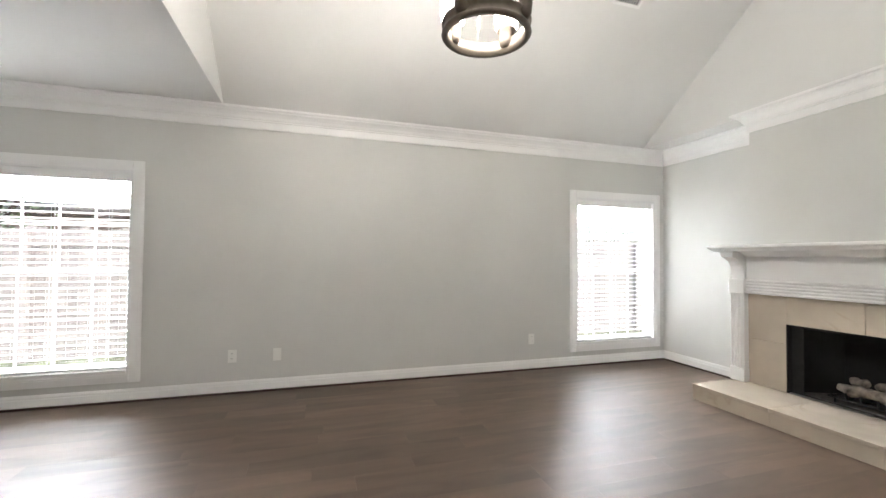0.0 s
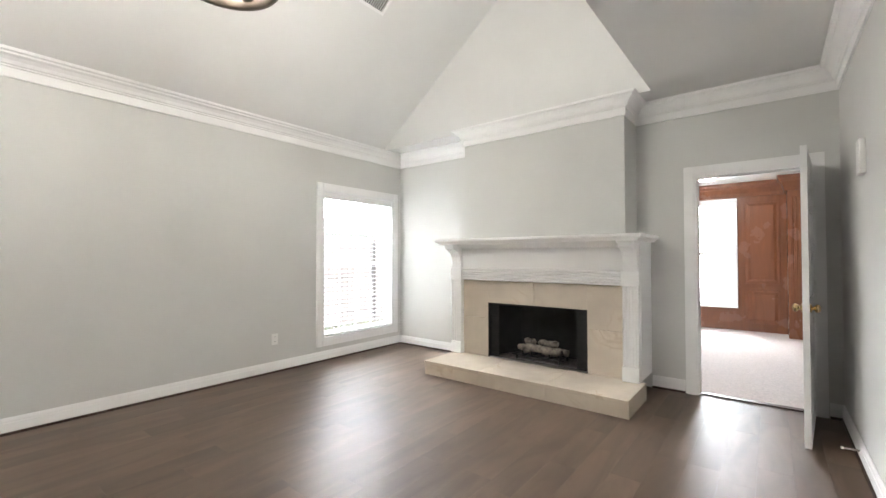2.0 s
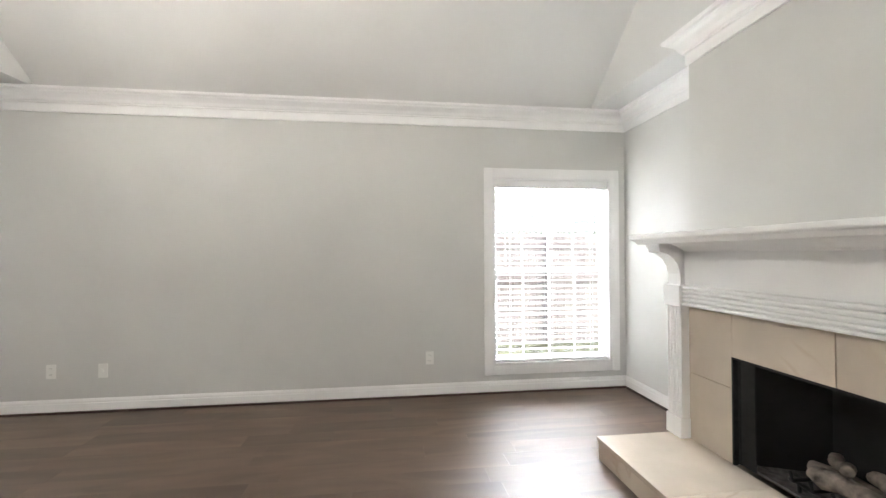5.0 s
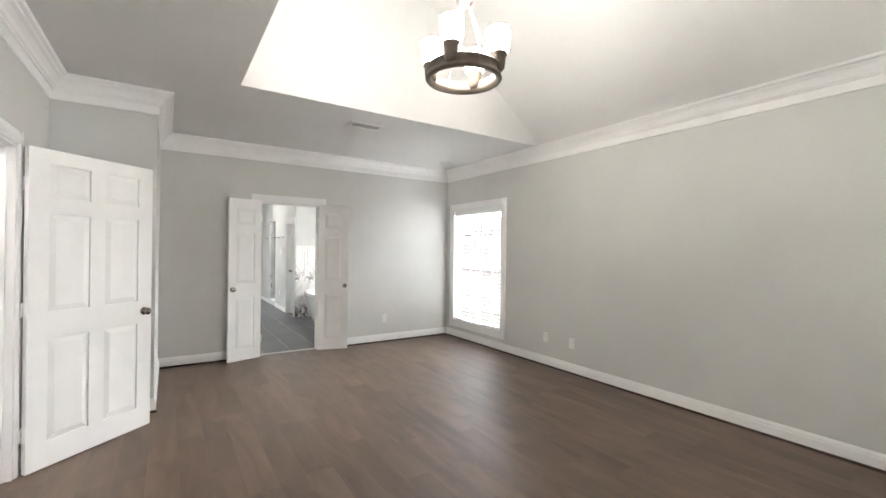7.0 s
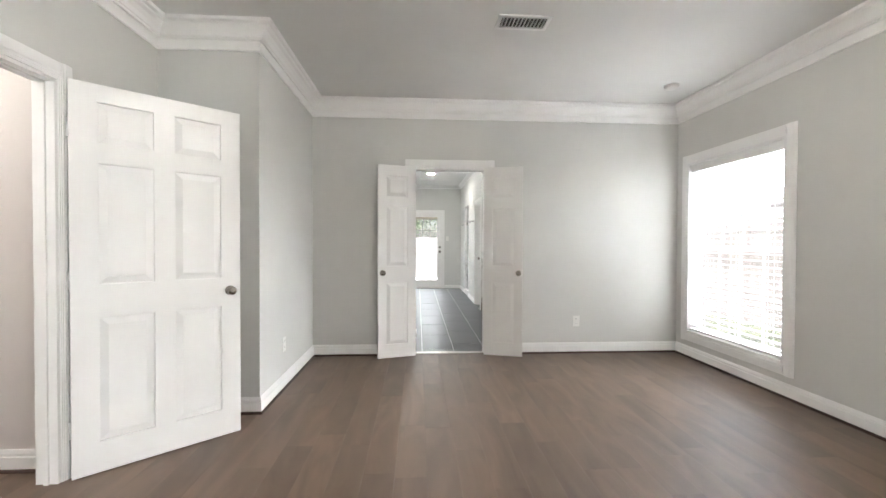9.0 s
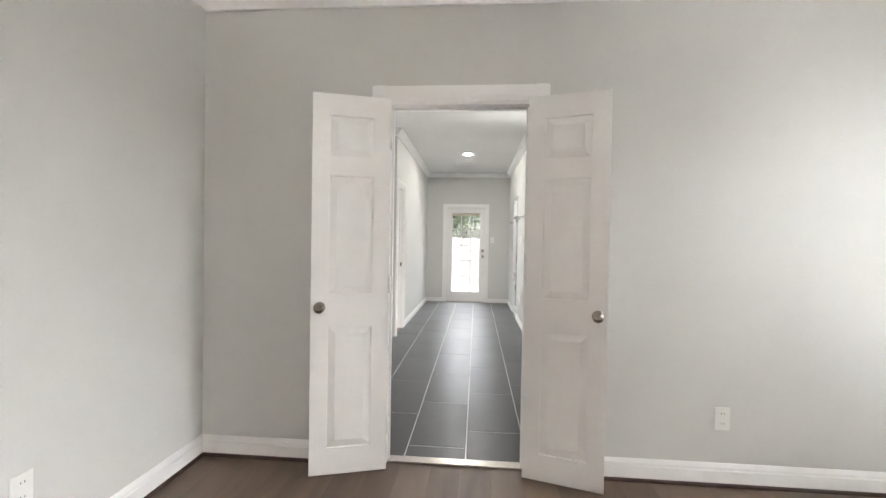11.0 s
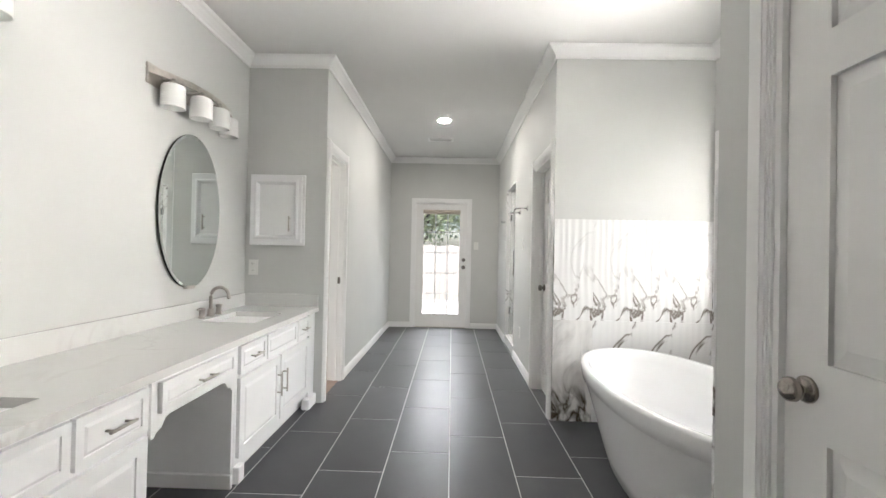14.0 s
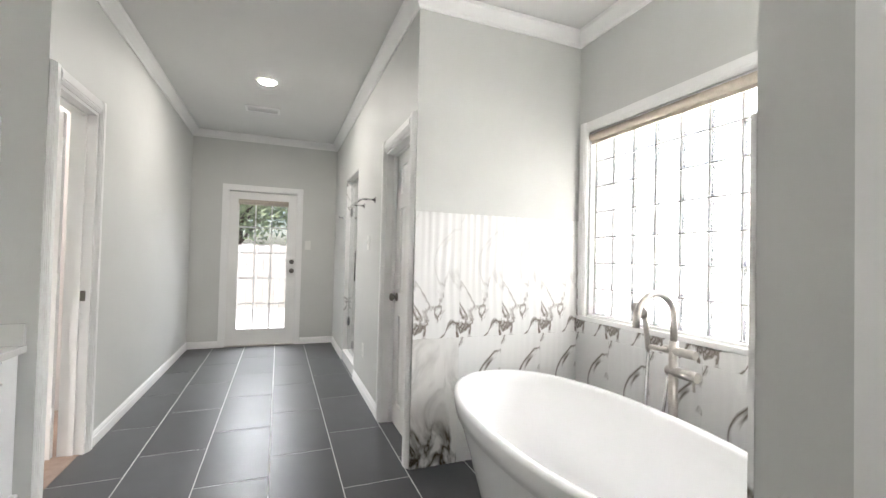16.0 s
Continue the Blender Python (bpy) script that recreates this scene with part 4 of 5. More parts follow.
part("hub", lathe(bmesh.new(), [(0, 0.44), (0.02, 0.445), (0.032, 0.465), (0.054, 0.478), (0.057, 0.50), (0.046, 0.512), (0.012, 0.52), (0.010, 0.56), (0, 0.56)], 24), NICKEL, ch, "brushed nickel hub")
part("stem", tube(bmesh.new(), [(0, 0, 0.55), (0, 0, ridge - 2.46 - 0.02)], 0.006, 8), NICKEL, ch)
part("canopy", lathe(bmesh.new(), [(0, ridge - 2.46 - 0.065), (0.03, ridge - 2.46 - 0.06), (0.065, ridge - 2.46 - 0.035), (0.07, ridge - 2.46 - 0.01), (0, ridge - 2.46 - 0.01)], 24), NICKEL, ch)


def vent(name, m, w, d, n, label, frame_mat=TRIM, fill=0.17):
    """A louvred register on a surface; local z points into the room."""
    v = thing(name, m, label, "vent")
    part("backing", B(-w / 2 + 0.02, w / 2 - 0.02, -d / 2 + 0.02, d / 2 - 0.02, 0.0005, 0.002), DARKSLOT, v)
    bm = bmesh.new()
    f = 0.025
    for a in ((-w / 2, w / 2, -d / 2, -d / 2 + f), (-w / 2, w / 2, d / 2 - f, d / 2), (-w / 2, -w / 2 + f, -d / 2 + f, d / 2 - f), (w / 2 - f, w / 2, -d / 2 + f, d / 2 - f)):
        box(bm, *a, 0.001, 0.012)
    part("frame", bm, frame_mat, v)
    for k in range(n):
        x = -w / 2 + f + (w - 2 * f) * (k + 0.5) / n
        h = (w - 2 * f) / n * fill
        bm = bmesh.new()
        prism(bm, [(x - h, 0.003), (x - h + 0.0015, 0.003), (x + h, 0.011), (x + h - 0.0015, 0.011)], -d / 2 + f, d / 2 - f, 1)
        part("slat", bm, frame_mat, v)
    return v


def facing(x, y, z, n, u):
    """A pose whose z axis is n and whose x axis is u."""
    n, u = Vector(n).normalized(), Vector(u).normalized()
    m = Matrix((u, n.cross(u), n)).transposed().to_4x4()
    m.translation = (x, y, z)
    return m


vent("ceiling_vent", facing(0.37, -1.67, H1, (0, 0, -1), (1, 0, 0)), 0.36, 0.18, 12, "white louvred vent on the flat ceiling", fill=0.12)
zs = H1 + PITCH * (SX1 - 1.23)
vent("ceiling_vent", facing(1.23, -5.70, zs, (-PITCH, 0, -1), (0, 1, 0)), 0.30, 0.20, 10, "white louvred vent on the sloping vault", fill=0.32)
vent("return_grille", facing(-2.86, -2.20, 0.66, (0, -1, 0), (0, 0, 1)), 0.86, 0.38, 34, "white louvred return grille low on the hall wall", fill=0.40)
sd = thing("smoke_detector", facing(2.09, -0.62, H1, (0, 0, -1), (1, 0, 0)), "round white fitting on the ceiling", "smoke detector")
part("base", lathe(bmesh.new(), [(0, 0.0), (0.07, 0.0), (0.07, 0.01), (0, 0.01)], 28), PLASTIC, sd)
part("cover", lathe(bmesh.new(), [(0, 0.0101), (0.064, 0.0101), (0.058, 0.026), (0.035, 0.034), (0, 0.035)], 28), PLASTIC, sd)


def outlet(x, y, z, n, label, kind="outlet", w=0.075, h=0.12):
    u = (0, 1, 0) if abs(n[0]) > 0.5 else (1, 0, 0)
    u = Vector(u)
    m = Matrix((u, Vector((0, 0, 1)), Vector(n))).transposed().to_4x4()
    m.translation = (x, y, z)
    o = thing("wall_outlet" if kind == "outlet" else "light_switch", m, label, "outlet" if kind == "outlet" else "switch")
    part("cover_plate", B(-w / 2, w / 2, -h / 2, h / 2, 0.0005, 0.006, bevel=0.002), PLASTIC, o)
    if kind == "outlet":
        for dz in (-0.026, 0.026):
            s = part("socket", B(-0.017, 0.017, dz - 0.015, dz + 0.015, 0.006, 0.008, bevel=0.0008), PLASTIC, o)
            bm = bmesh.new()
            box(bm, -0.008, -0.0055, dz - 0.002, dz + 0.007, 0.0078, 0.0084)
            box(bm, 0.0055, 0.008, dz - 0.002, dz + 0.006, 0.0078, 0.0084)
            part("slot", bm, DARKSLOT, s)
    else:
        part("toggle", B(-0.006, 0.006, -0.012, 0.012, 0.006, 0.013, bevel=0.001), PLASTIC, o)
    return o


outlet(XE, -2.23, 0.355, (-1, 0, 0), "white duplex outlet on the long grey wall")
outlet(XE, -2.63, 0.35, (-1, 0, 0), "white cable plate on the long grey wall", "switch")
outlet(XE, -5.43, 0.36, (-1, 0, 0), "white duplex outlet near the fireplace-side window")
outlet(1.41, 0.0, 0.355, (0, -1, 0), "white duplex outlet on the bathroom-side wall")
outlet(XW2, -0.97, 0.365, (1, 0, 0), "white duplex outlet on the short grey wall")
th = thing("thermostat", facing(XW, -3.245, 1.565, (1, 0, 0), (0, 1, 0)), "white thermostat with a grey display on the wall", "thermostat")
part("body", B(-0.085, 0.085, -0.115, 0.115, 0.0005, 0.028, bevel=0.006), PLASTIC, th)
part("cover", B(-0.06, 0.06, -0.09, 0.05, 0.028, 0.033, bevel=0.003), PLASTIC, th)
part("display", B(-0.035, 0.035, -0.055, -0.025, 0.033, 0.0345), DARKSLOT, th, "small grey display")
outlet(XW, -3.20, 1.35, (1, 0, 0), "white switch plate below the thermostat", "switch", 0.115, 0.10)
# spring door stop on the west baseboard
ds = thing("door_stop", at(XW + 0.016, -6.60, 0.06), "small white spring door stop on the baseboard", "door stop")
part("spring", tube(bmesh.new(), [(0, 0, 0), (0.07, 0, -0.002)], 0.006, 8), NICKEL, ds)
part("tip", tube(bmesh.new(), [(0.07, 0, -0.002), (0.085, 0, -0.002)], 0.009, 8), PLASTIC, ds)
# door chime box high on the west wall
db = thing("door_chime", facing(XW, -6.35, 1.83, (1, 0, 0), (0, 1, 0)), "narrow white box high on the grey wall", "chime")
part("cover", B(-0.05, 0.05, -0.10, 0.10, 0.0005, 0.03, bevel=0.005), PLASTIC, db)

# ceiling lights of the hall, the study and, unseen but assumed, the wardrobe room
for x, y, z in ((-3.0, -3.1, H1), (-1.85, 3.95, H2), (-0.95, -10.45, 2.50)):
    cl = thing("flush_light", facing(x, y, z, (0, 0, -1), (1, 0, 0)), "round lit ceiling light", "ceiling light")
    part("rim", lathe(bmesh.new(), [(0, 0), (0.15, 0), (0.15, 0.03), (0, 0.03)], 28), NICKEL, cl)
    part("lens", lathe(bmesh.new(), [(0, 0.031), (0.14, 0.031), (0.12, 0.07), (0.06, 0.095), (0, 0.10)], 28), SHADEDIM, cl, "lit opal glass bowl")

# study panelling
for k, (x0, x1) in enumerate(((-1.83, -1.37), (-0.25, 0.25), (0.40, 1.0), (1.15, 1.9))):
    for z0, z1 in ((0.14, 0.70), (0.80, 2.17)):
        pn = tagged(part("wall_panel", B(x0, x1, SYB + 0.001, SYB + 0.02, z0, z1, bevel=0.004), PANELWOOD), "red-brown raised wood wall panel", "wall panel", "study panels")
        part("raised_field", frustum(bmesh.new(), (x0 + 0.035, x1 - 0.035, z0 + 0.035, z1 - 0.035), SYB + 0.0201, 0.04, SYB + 0.032), PANELWOOD, pn)
bm = bmesh.new()
box(bm, -2.10, -1.92, SYB, SYB + 0.42, 0.0062, 2.26)
pil = tagged(part("wood_pilaster", bm, PANELWOOD), "red-brown wood pilaster of the built-in bookcase", "pilaster")
for k in range(3):
    part("reed", B(-2.075 + 0.045 * k, -2.05 + 0.045 * k, SYB + 0.42, SYB + 0.43, 0.15, 2.16, bevel=0.004), PANELWOOD, pil)
bc = tagged(part("built_in_bookcase", B(-3.6, -2.101, SYB, SYB + 0.40, 0.0062, 2.26), PANELWOOD), "red-brown built-in wood cabinet wall", "bookcase")
for x0 in (-2.62, -3.15):
    for z0, z1 in ((0.14, 0.70), (0.80, 2.15)):
        part("cabinet_door", frustum(bmesh.new(), (x0, x0 + 0.48, z0, z1), SYB + 0.4001, 0.03, SYB + 0.42), PANELWOOD, bc)
bm = sweep(bmesh.new(), [(0, 2.262), (0.03, 2.262), (0.040, 2.32), (0.07, 2.40), (0.11, 2.45), (0.12, 2.498), (0, 2.498)], [(-3.6, SYB + 0.40), (-1.92, SYB + 0.40), (-1.92, SYB), (2.2, SYB)])
structure("trim_study_crown", bm, PANELWOOD, "red-brown wood crown moulding")
sash_window("window_3", 0, 0.94, 0.38, 2.24, 0, "white double-hung study window").matrix_world = at(-0.33, SYB - 0.06, 0.38, 0) @ pose(0, 0, 0, 0, 0, -90) @ pose(0, -0.94, 0) @ pose(0, 0, 0)
sb = blind(0, 0.90, 1.45, 2.24, 0, "white slatted blind, half raised in the study window")
sb.matrix_world = at(-0.35, SYB - 0.02, 1.45, 0) @ pose(0, 0, 0, 0, 0, -90) @ pose(0, -0.90, 0)


# ---- bathroom things ----
CZ = 0.757
CF = -1.0


def bar_pull(parent, p, along, length, out):
    """A slim bar handle on two posts; along and out are unit axes."""
    bm = bmesh.new()
    p, a, o = Vector(p), Vector(along), Vector(out)
    tube(bm, [p - a * length / 2 + o * 0.028, p + a * length / 2 + o * 0.028], 0.0055, 8)
    for s in (-0.36, 0.36):
        tube(bm, [p + a * length * s, p + a * length * s + o * 0.028], 0.0045, 8)
    part("handle", bm, NICKEL, parent, "brushed nickel bar handle")


def front(name, parent, y0, y1, z0, z1, x=CF - 0.018, pull=None):
    """A framed cabinet front with a raised middle field."""
    bm = bmesh.new()
    b = 0.05 if z1 - z0 > 0.2 else 0.028
    t = 0.019
    box(bm, x - t + 0.006, x - 0.007, y0 + 0.002, y1 - 0.002, z0 + 0.002, z1 - 0.002)
    for a in ((y0, y0 + b, z0, z1), (y1 - b, y1, z0, z1), (y0 + b, y1 - b, z0, z0 + b), (y0 + b, y1 - b, z1 - b, z1)):
        box(bm, x - t, x, *a)
    f = part(name, bm, CABP, parent)
    part("raised_field", frustum(bmesh.new(), (y0 + b + 0.003, y1 - b - 0.003, z0 + b + 0.003, z1 - b - 0.003), x - 0.0069, 0.018 if b > 0.04 else 0.010, x - 0.001, 0), CABP, f)
    if pull == "h":
        bar_pull(f, (x, (y0 + y1) / 2, (z0 + z1) / 2), (0, 1, 0), 0.11, (1, 0, 0))
    elif pull:
        bar_pull(f, (x, y1 - 0.035 if pull == "r" else y0 + 0.035, z1 - 0.17), (0, 0, 1), 0.15, (1, 0, 0))
    return f


XB = CF - 0.037
# right-hand vanity cabinet
v = thing("vanity_cabinet", at(0, 0, 0), "white vanity cabinet with two doors and three drawer fronts", "cabinet", "vanity cabinets")
bm = bmesh.new()
box(bm, BX0 + 0.002, XB, 1.98, 3.148, 0.09, CZ - 0.033)
box(bm, BX0 + 0.002, XB - 0.05, 2.0, 3.148, 0.0, 0.09)
part("body", bm, CABP, v)
front("drawer", v, 2.0, 2.30, 0.555, 0.70, pull="h")
front("false_front", v, 2.315, 2.785, 0.555, 0.70)
front("drawer", v, 2.80, 3.03, 0.555, 0.70, pull="h")
front("cabinet_door", v, 2.0, 2.50, 0.125, 0.535, pull="r")
front("cabinet_door", v, 2.515, 3.03, 0.125, 0.535, pull="l")
bm = bmesh.new()
box(bm, XB, CF - 0.018, 3.03, 3.148, 0.0, CZ - 0.033)
part("end_post", bm, CABP, v)
part("foot", B(XB - 0.02, CF + 0.008, 2.985, 3.148, 0.0, 0.085, bevel=0.010), CABP, v)
part("foot", B(XB - 0.06, CF - 0.005, 1.979, 2.04, 0.0, 0.0895, bevel=0.008), CABP, v)
# knee space apron with shaped ends
v = thing("vanity_apron", at(0, 0, 0), "white apron drawer over the open knee space", "cabinet", "vanity cabinets")
poly = [(1.368, CZ - 0.033), (1.368, 0.50), (1.385, 0.50), (1.395, 0.515), (1.425, 0.525), (1.445, 0.553), (1.47, 0.56), (1.84, 0.56), (1.865, 0.553), (1.885, 0.525), (1.915, 0.515), (1.925, 0.50), (1.978, 0.50), (1.978, CZ - 0.033)]
part("apron_board", prism(bmesh.new(), poly, XB - 0.004, XB + 0.012, 0), CABP, v)
front("drawer", v, 1.40, 1.93, 0.585, 0.70, x=XB + 0.031, pull="h")
part("side_panel", B(BX0 + 0.002, XB, 1.955, 1.978, 0.0, CZ - 0.033), CABP, v)
part("base_rail", B(BX0 + 0.014, XB + 0.012, 1.935, 1.9545, 0.0, 0.07, bevel=0.003), CABP, v)
part("back_panel", B(BX0 + 0.002, BX0 + 0.012, 1.37, 1.954, 0.10, CZ - 0.033), BATHWALL, v, "grey painted back of the knee space")
# left-hand cabinet
v = thing("vanity_cabinet", at(0, 0, 0), "white vanity cabinet under the nearer sink", "cabinet", "vanity cabinets")
bm = bmesh.new()
box(bm, BX0 + 0.002, XB, 0.227, 1.366, 0.09, CZ - 0.033)
box(bm, BX0 + 0.002, XB - 0.05, 0.227, 1.35, 0.0, 0.09)
part("body", bm, CABP, v)
front("drawer", v, 1.055, 1.345, 0.545, 0.70, pull="h")
front("false_front", v, 0.50, 1.04, 0.545, 0.70)
front("drawer", v, 0.25, 0.485, 0.545, 0.70, pull="h")
front("cabinet_door", v, 0.77, 1.345, 0.125, 0.525, pull="l")
front("cabinet_door", v, 0.25, 0.755, 0.125, 0.525, pull="r")

# worktop with two cut-outs and undermount sinks
top = thing("countertop", at(0, 0, 0), "white quartz countertop with a low backsplash", "countertop")
S1, S2, SXR = (2.37, 2.80), (0.63, 1.06), (-1.47, -1.13)
bm = slab((BX0 + 0.002, *SXR, CF + 0.012), (BY0 + 0.002, *S2, *S1, BYL - 0.002), ((1, 1), (1, 3)), CZ - 0.032, CZ)
part("slab", bm, QUARTZ, top)
part("backsplash", B(BX0 + 0.002, BX0 + 0.022, BY0 + 0.002, BYL - 0.024, CZ + 0.0005, CZ + 0.10, bevel=0.002), QUARTZ, top)
part("side_splash", B(BX0 + 0.002, CF + 0.008, BYL - 0.0235, BYL - 0.002, CZ + 0.0005, CZ + 0.10, bevel=0.002), QUARTZ, top)


def sink(y0, y1):
    s = thing("undermount_sink", at((SXR[0] + SXR[1]) / 2, (y0 + y1) / 2, CZ - 0.033), "white rectangular undermount sink basin", "sink", "vanity sinks")
    hx, hy = (SXR[1] - SXR[0]) / 2 + 0.008, (y1 - y0) / 2 + 0.008
    bm = bmesh.new()
    rows = []
    for sx, z in ((1.0, 0.0), (0.985, -0.03), (0.95, -0.09), (0.88, -0.125), (0.6, -0.138), (0.12, -0.143)):
        row = []
        for k in range(32):
            a = 2 * math.pi * k / 32
            c, q = math.cos(a), math.sin(a)
            r = (abs(c) ** 6 + abs(q) ** 6) ** (-1 / 6)
            row.append(bm.verts.new((hx * sx * r * c, hy * sx * r * q, z)))
        rows.append(row)
    for p, q in zip(rows, rows[1:]):
        for k in range(32):
            bm.faces.new((p[k], p[(k + 1) % 32], q[(k + 1) % 32], q[k])).smooth = True
    bm.faces.new(rows[-1])
    part("basin", bm, CERAMIC, s)
    part("drain", lathe(bmesh.new(), [(0, -0.1425), (0.022, -0.1425), (0.02, -0.139), (0, -0.1385)], 16), NICKEL, s)


sink(*S1)
sink(*S2)


def faucet(y):
    f = thing("basin_faucet", at(-1.525, y, CZ), "brushed nickel gooseneck faucet with two handles", "faucet", "basin faucets")
    bm = lathe(bmesh.new(), [(0, 0.0005), (0.024, 0.0005), (0.024, 0.01), (0.019, 0.014), (0.019, 0.05), (0.0, 0.05)], 18)
    part("base", bm, NICKEL, f)
    pts = [(0, 0, 0.05), (0, 0, 0.13)] + [(0.06 - 0.06 * math.cos(t * math.pi / 10), 0, 0.13 + 0.06 * math.sin(t * math.pi / 10)) for t in range(1, 11)] + [(0.122, 0, 0.115)]
    part("spout", tube(bmesh.new(), pts, 0.0115, 12), NICKEL, f)
    for s in (-1, 1):
        bm = lathe(bmesh.new(), [(0, 0.0005), (0.021, 0.0005), (0.021, 0.008), (0.0175, 0.012), (0.0175, 0.05), (0.0205, 0.052), (0.0205, 0.066), (0, 0.068)], 18, (0, s * 0.095, 0))
        tube(bm, [(0, s * 0.095, 0.056), (0.0, s * 0.145, 0.060)], 0.005, 8)
        part("handle", bm, NICKEL, f)


faucet(2.585)
faucet(0.845)


def oval_mirror(y, z, label):
    m = thing("oval_mirror", at(BX0, y, z), label, "mirror", "vanity mirrors")
    bm, bm2 = bmesh.new(), bmesh.new()
    n = 64
    def ring(b, d, s):
        return [b.verts.new((d, s * 0.302 * math.cos(2 * math.pi * k / n), 0.475 * math.sin(2 * math.pi * k / n) * (1 - (1 - s) * 0.64))) for k in range(n)]
    a, b, c = ring(bm, 0.006, 0.9999), ring(bm, 0.020, 0.9999), ring(bm, 0.006, 0.97)
    for p, q in ((a, b), (c, a)):
        for k in range(n):
            bm.faces.new((p[k], p[(k + 1) % n], q[(k + 1) % n], q[k]))
    part("mirror_edge", bm, MIRROREDGE, m)
    f, g = ring(bm2, 0.0205, 0.996), ring(bm2, 0.0225, 0.955)
    for k in range(n):
        bm2.faces.new((f[k], f[(k + 1) % n], g[(k + 1) % n], g[k]))
    bm2.faces.new(g)
    part("mirror_glass", bm2, MIRROR, m)
    part("hanger", B(0.0005, 0.006, -0.05, 0.05, 0.0, 0.3), NICKEL, m)
    part("bottom_clip", B(0.0005, 0.026, -0.04, 0.04, -0.482, -0.462, bevel=0.002), NICKEL, m)


oval_mirror(2.435, 1.43, "frameless oval mirror with dark edge over the sink")
oval_mirror(0.94, 1.43, "frameless oval mirror with dark edge over the sink")


def vanity_light(y, z, label):
    f = thing("vanity_light", at(BX0, y, z), label, "wall lamp", "vanity lights")
    part("backplate", B(0.0005, 0.014, -0.41, 0.41, -0.055, 0.055, bevel=0.003), NICKEL, f)
    bm = bmesh.new()
    n = 16
    rows = []
    for k in range(n + 1):
        t = -1 + 2 * k / n
        d = 0.02 + 0.10 * (1 - t * t)
        rows.append([bm.verts.new((d + dx, 0.42 * t, 0.015 + dz)) for dx, dz in ((-0.004, -0.018), (0.004, -0.018), (0.004, 0.018), (-0.004, 0.018))])
    for p, q in zip(rows, rows[1:]):
        for j in range(4):
            bm.faces.new((p[j], p[(j + 1) % 4], q[(j + 1) % 4], q[j]))
    bm.faces.new(rows[0])
    bm.faces.new(rows[-1])
    part("bowed_bar", bm, NICKEL, f)
    for yy in (-0.29, -0.097, 0.097, 0.29):
        d = 0.02 + 0.10 * (1 - (yy / 0.42) ** 2)
        part("arm", tube(bmesh.new(), [(0.014, yy, 0.0), (d, yy, 0.0)], 0.007, 8), NICKEL, f)
        s = part("shade", lathe(bmesh.new(), [(0.0, -0.022), (0.030, -0.022), (0.054, -0.028), (0.061, -0.040), (0.063, -0.152), (0.060, -0.155), (0.057, -0.152), (0.055, -0.05), (0, -0.04)], 24, (d, yy, 0)), SHADEOFF, f, "white opal glass shade")
        part("collar", lathe(bmesh.new(), [(0.0, 0.008), (0.014, 0.008), (0.02, -0.008), (0.028, -0.0215), (0, -0.0215)], 16, (d, yy, 0)), NICKEL, s)


vanity_light(2.445, 2.135, "brushed nickel vanity light with four opal shades, off")
vanity_light(0.935, 2.135, "brushed nickel vanity light with four opal shades, off")

# medicine cabinet on the end wall
mc = thing("medicine_cabinet", at(-1.331, BYL, 1.518), "white framed medicine cabinet with a raised panel door", "cabinet")
part("outer_frame", B(-0.219, 0.219, -0.020, -0.0005, -0.28, 0.28, bevel=0.005), CABP, mc)
bm = bmesh.new()
for a in ((-0.198, -0.160, -0.258, 0.258), (0.160, 0.198, -0.258, 0.258), (-0.160, 0.160, -0.258, -0.220), (-0.160, 0.160, 0.220, 0.258)):
    box(bm, a[0], a[1], -0.040, -0.0205, a[2], a[3])
dr = part("cabinet_door", bm, CABP, mc)
bm = bmesh.new()
outer = [(-0.172, -0.232), (0.172, -0.232), (0.172, 0.232), (-0.172, 0.232)]
rings = [[bm.verts.new((u * fu, y, v * fv)) for u, v in outer] for fu, fv, y in ((1, 1, -0.0401), (1, 1, -0.050), (0.93, 0.95, -0.054), (0.88, 0.91, -0.050), (0.80, 0.855, -0.030), (0.80, 0.855, -0.0205))]
for p, q in zip(rings, rings[1:]):
    for k in range(4):
        bm.faces.new((p[k], p[(k + 1) % 4], q[(k + 1) % 4], q[k]))
part("bead", bm, CABP, dr)
part("door_panel", B(-0.138, 0.138, -0.0275, -0.0204, -0.198, 0.198), CABP, dr)
bar_pull(dr, (0.105, -0.0275, -0.11), (0, 0, 1), 0.12, (0, -1, 0))
outlet(-1.52, BYL, 1.06, (0, -1, 0), "white duplex outlet above the vanity top")

# freestanding tub
tub = thing("bathtub", at(1.205, 1.99, 0), "white oval freestanding bathtub", "bathtub")


def oval_ring(bm, hx, hy, z, n=72, p=2.25):
    row = []
    for k in range(n):
        a = 2 * math.pi * k / n
        c, s = math.cos(a), math.sin(a)
        r = (abs(c) ** p + abs(s) ** p) ** (-1 / p)
        row.append(bm.verts.new((hx * r * c, hy * r * s, z)))
    return row


bm = bmesh.new()
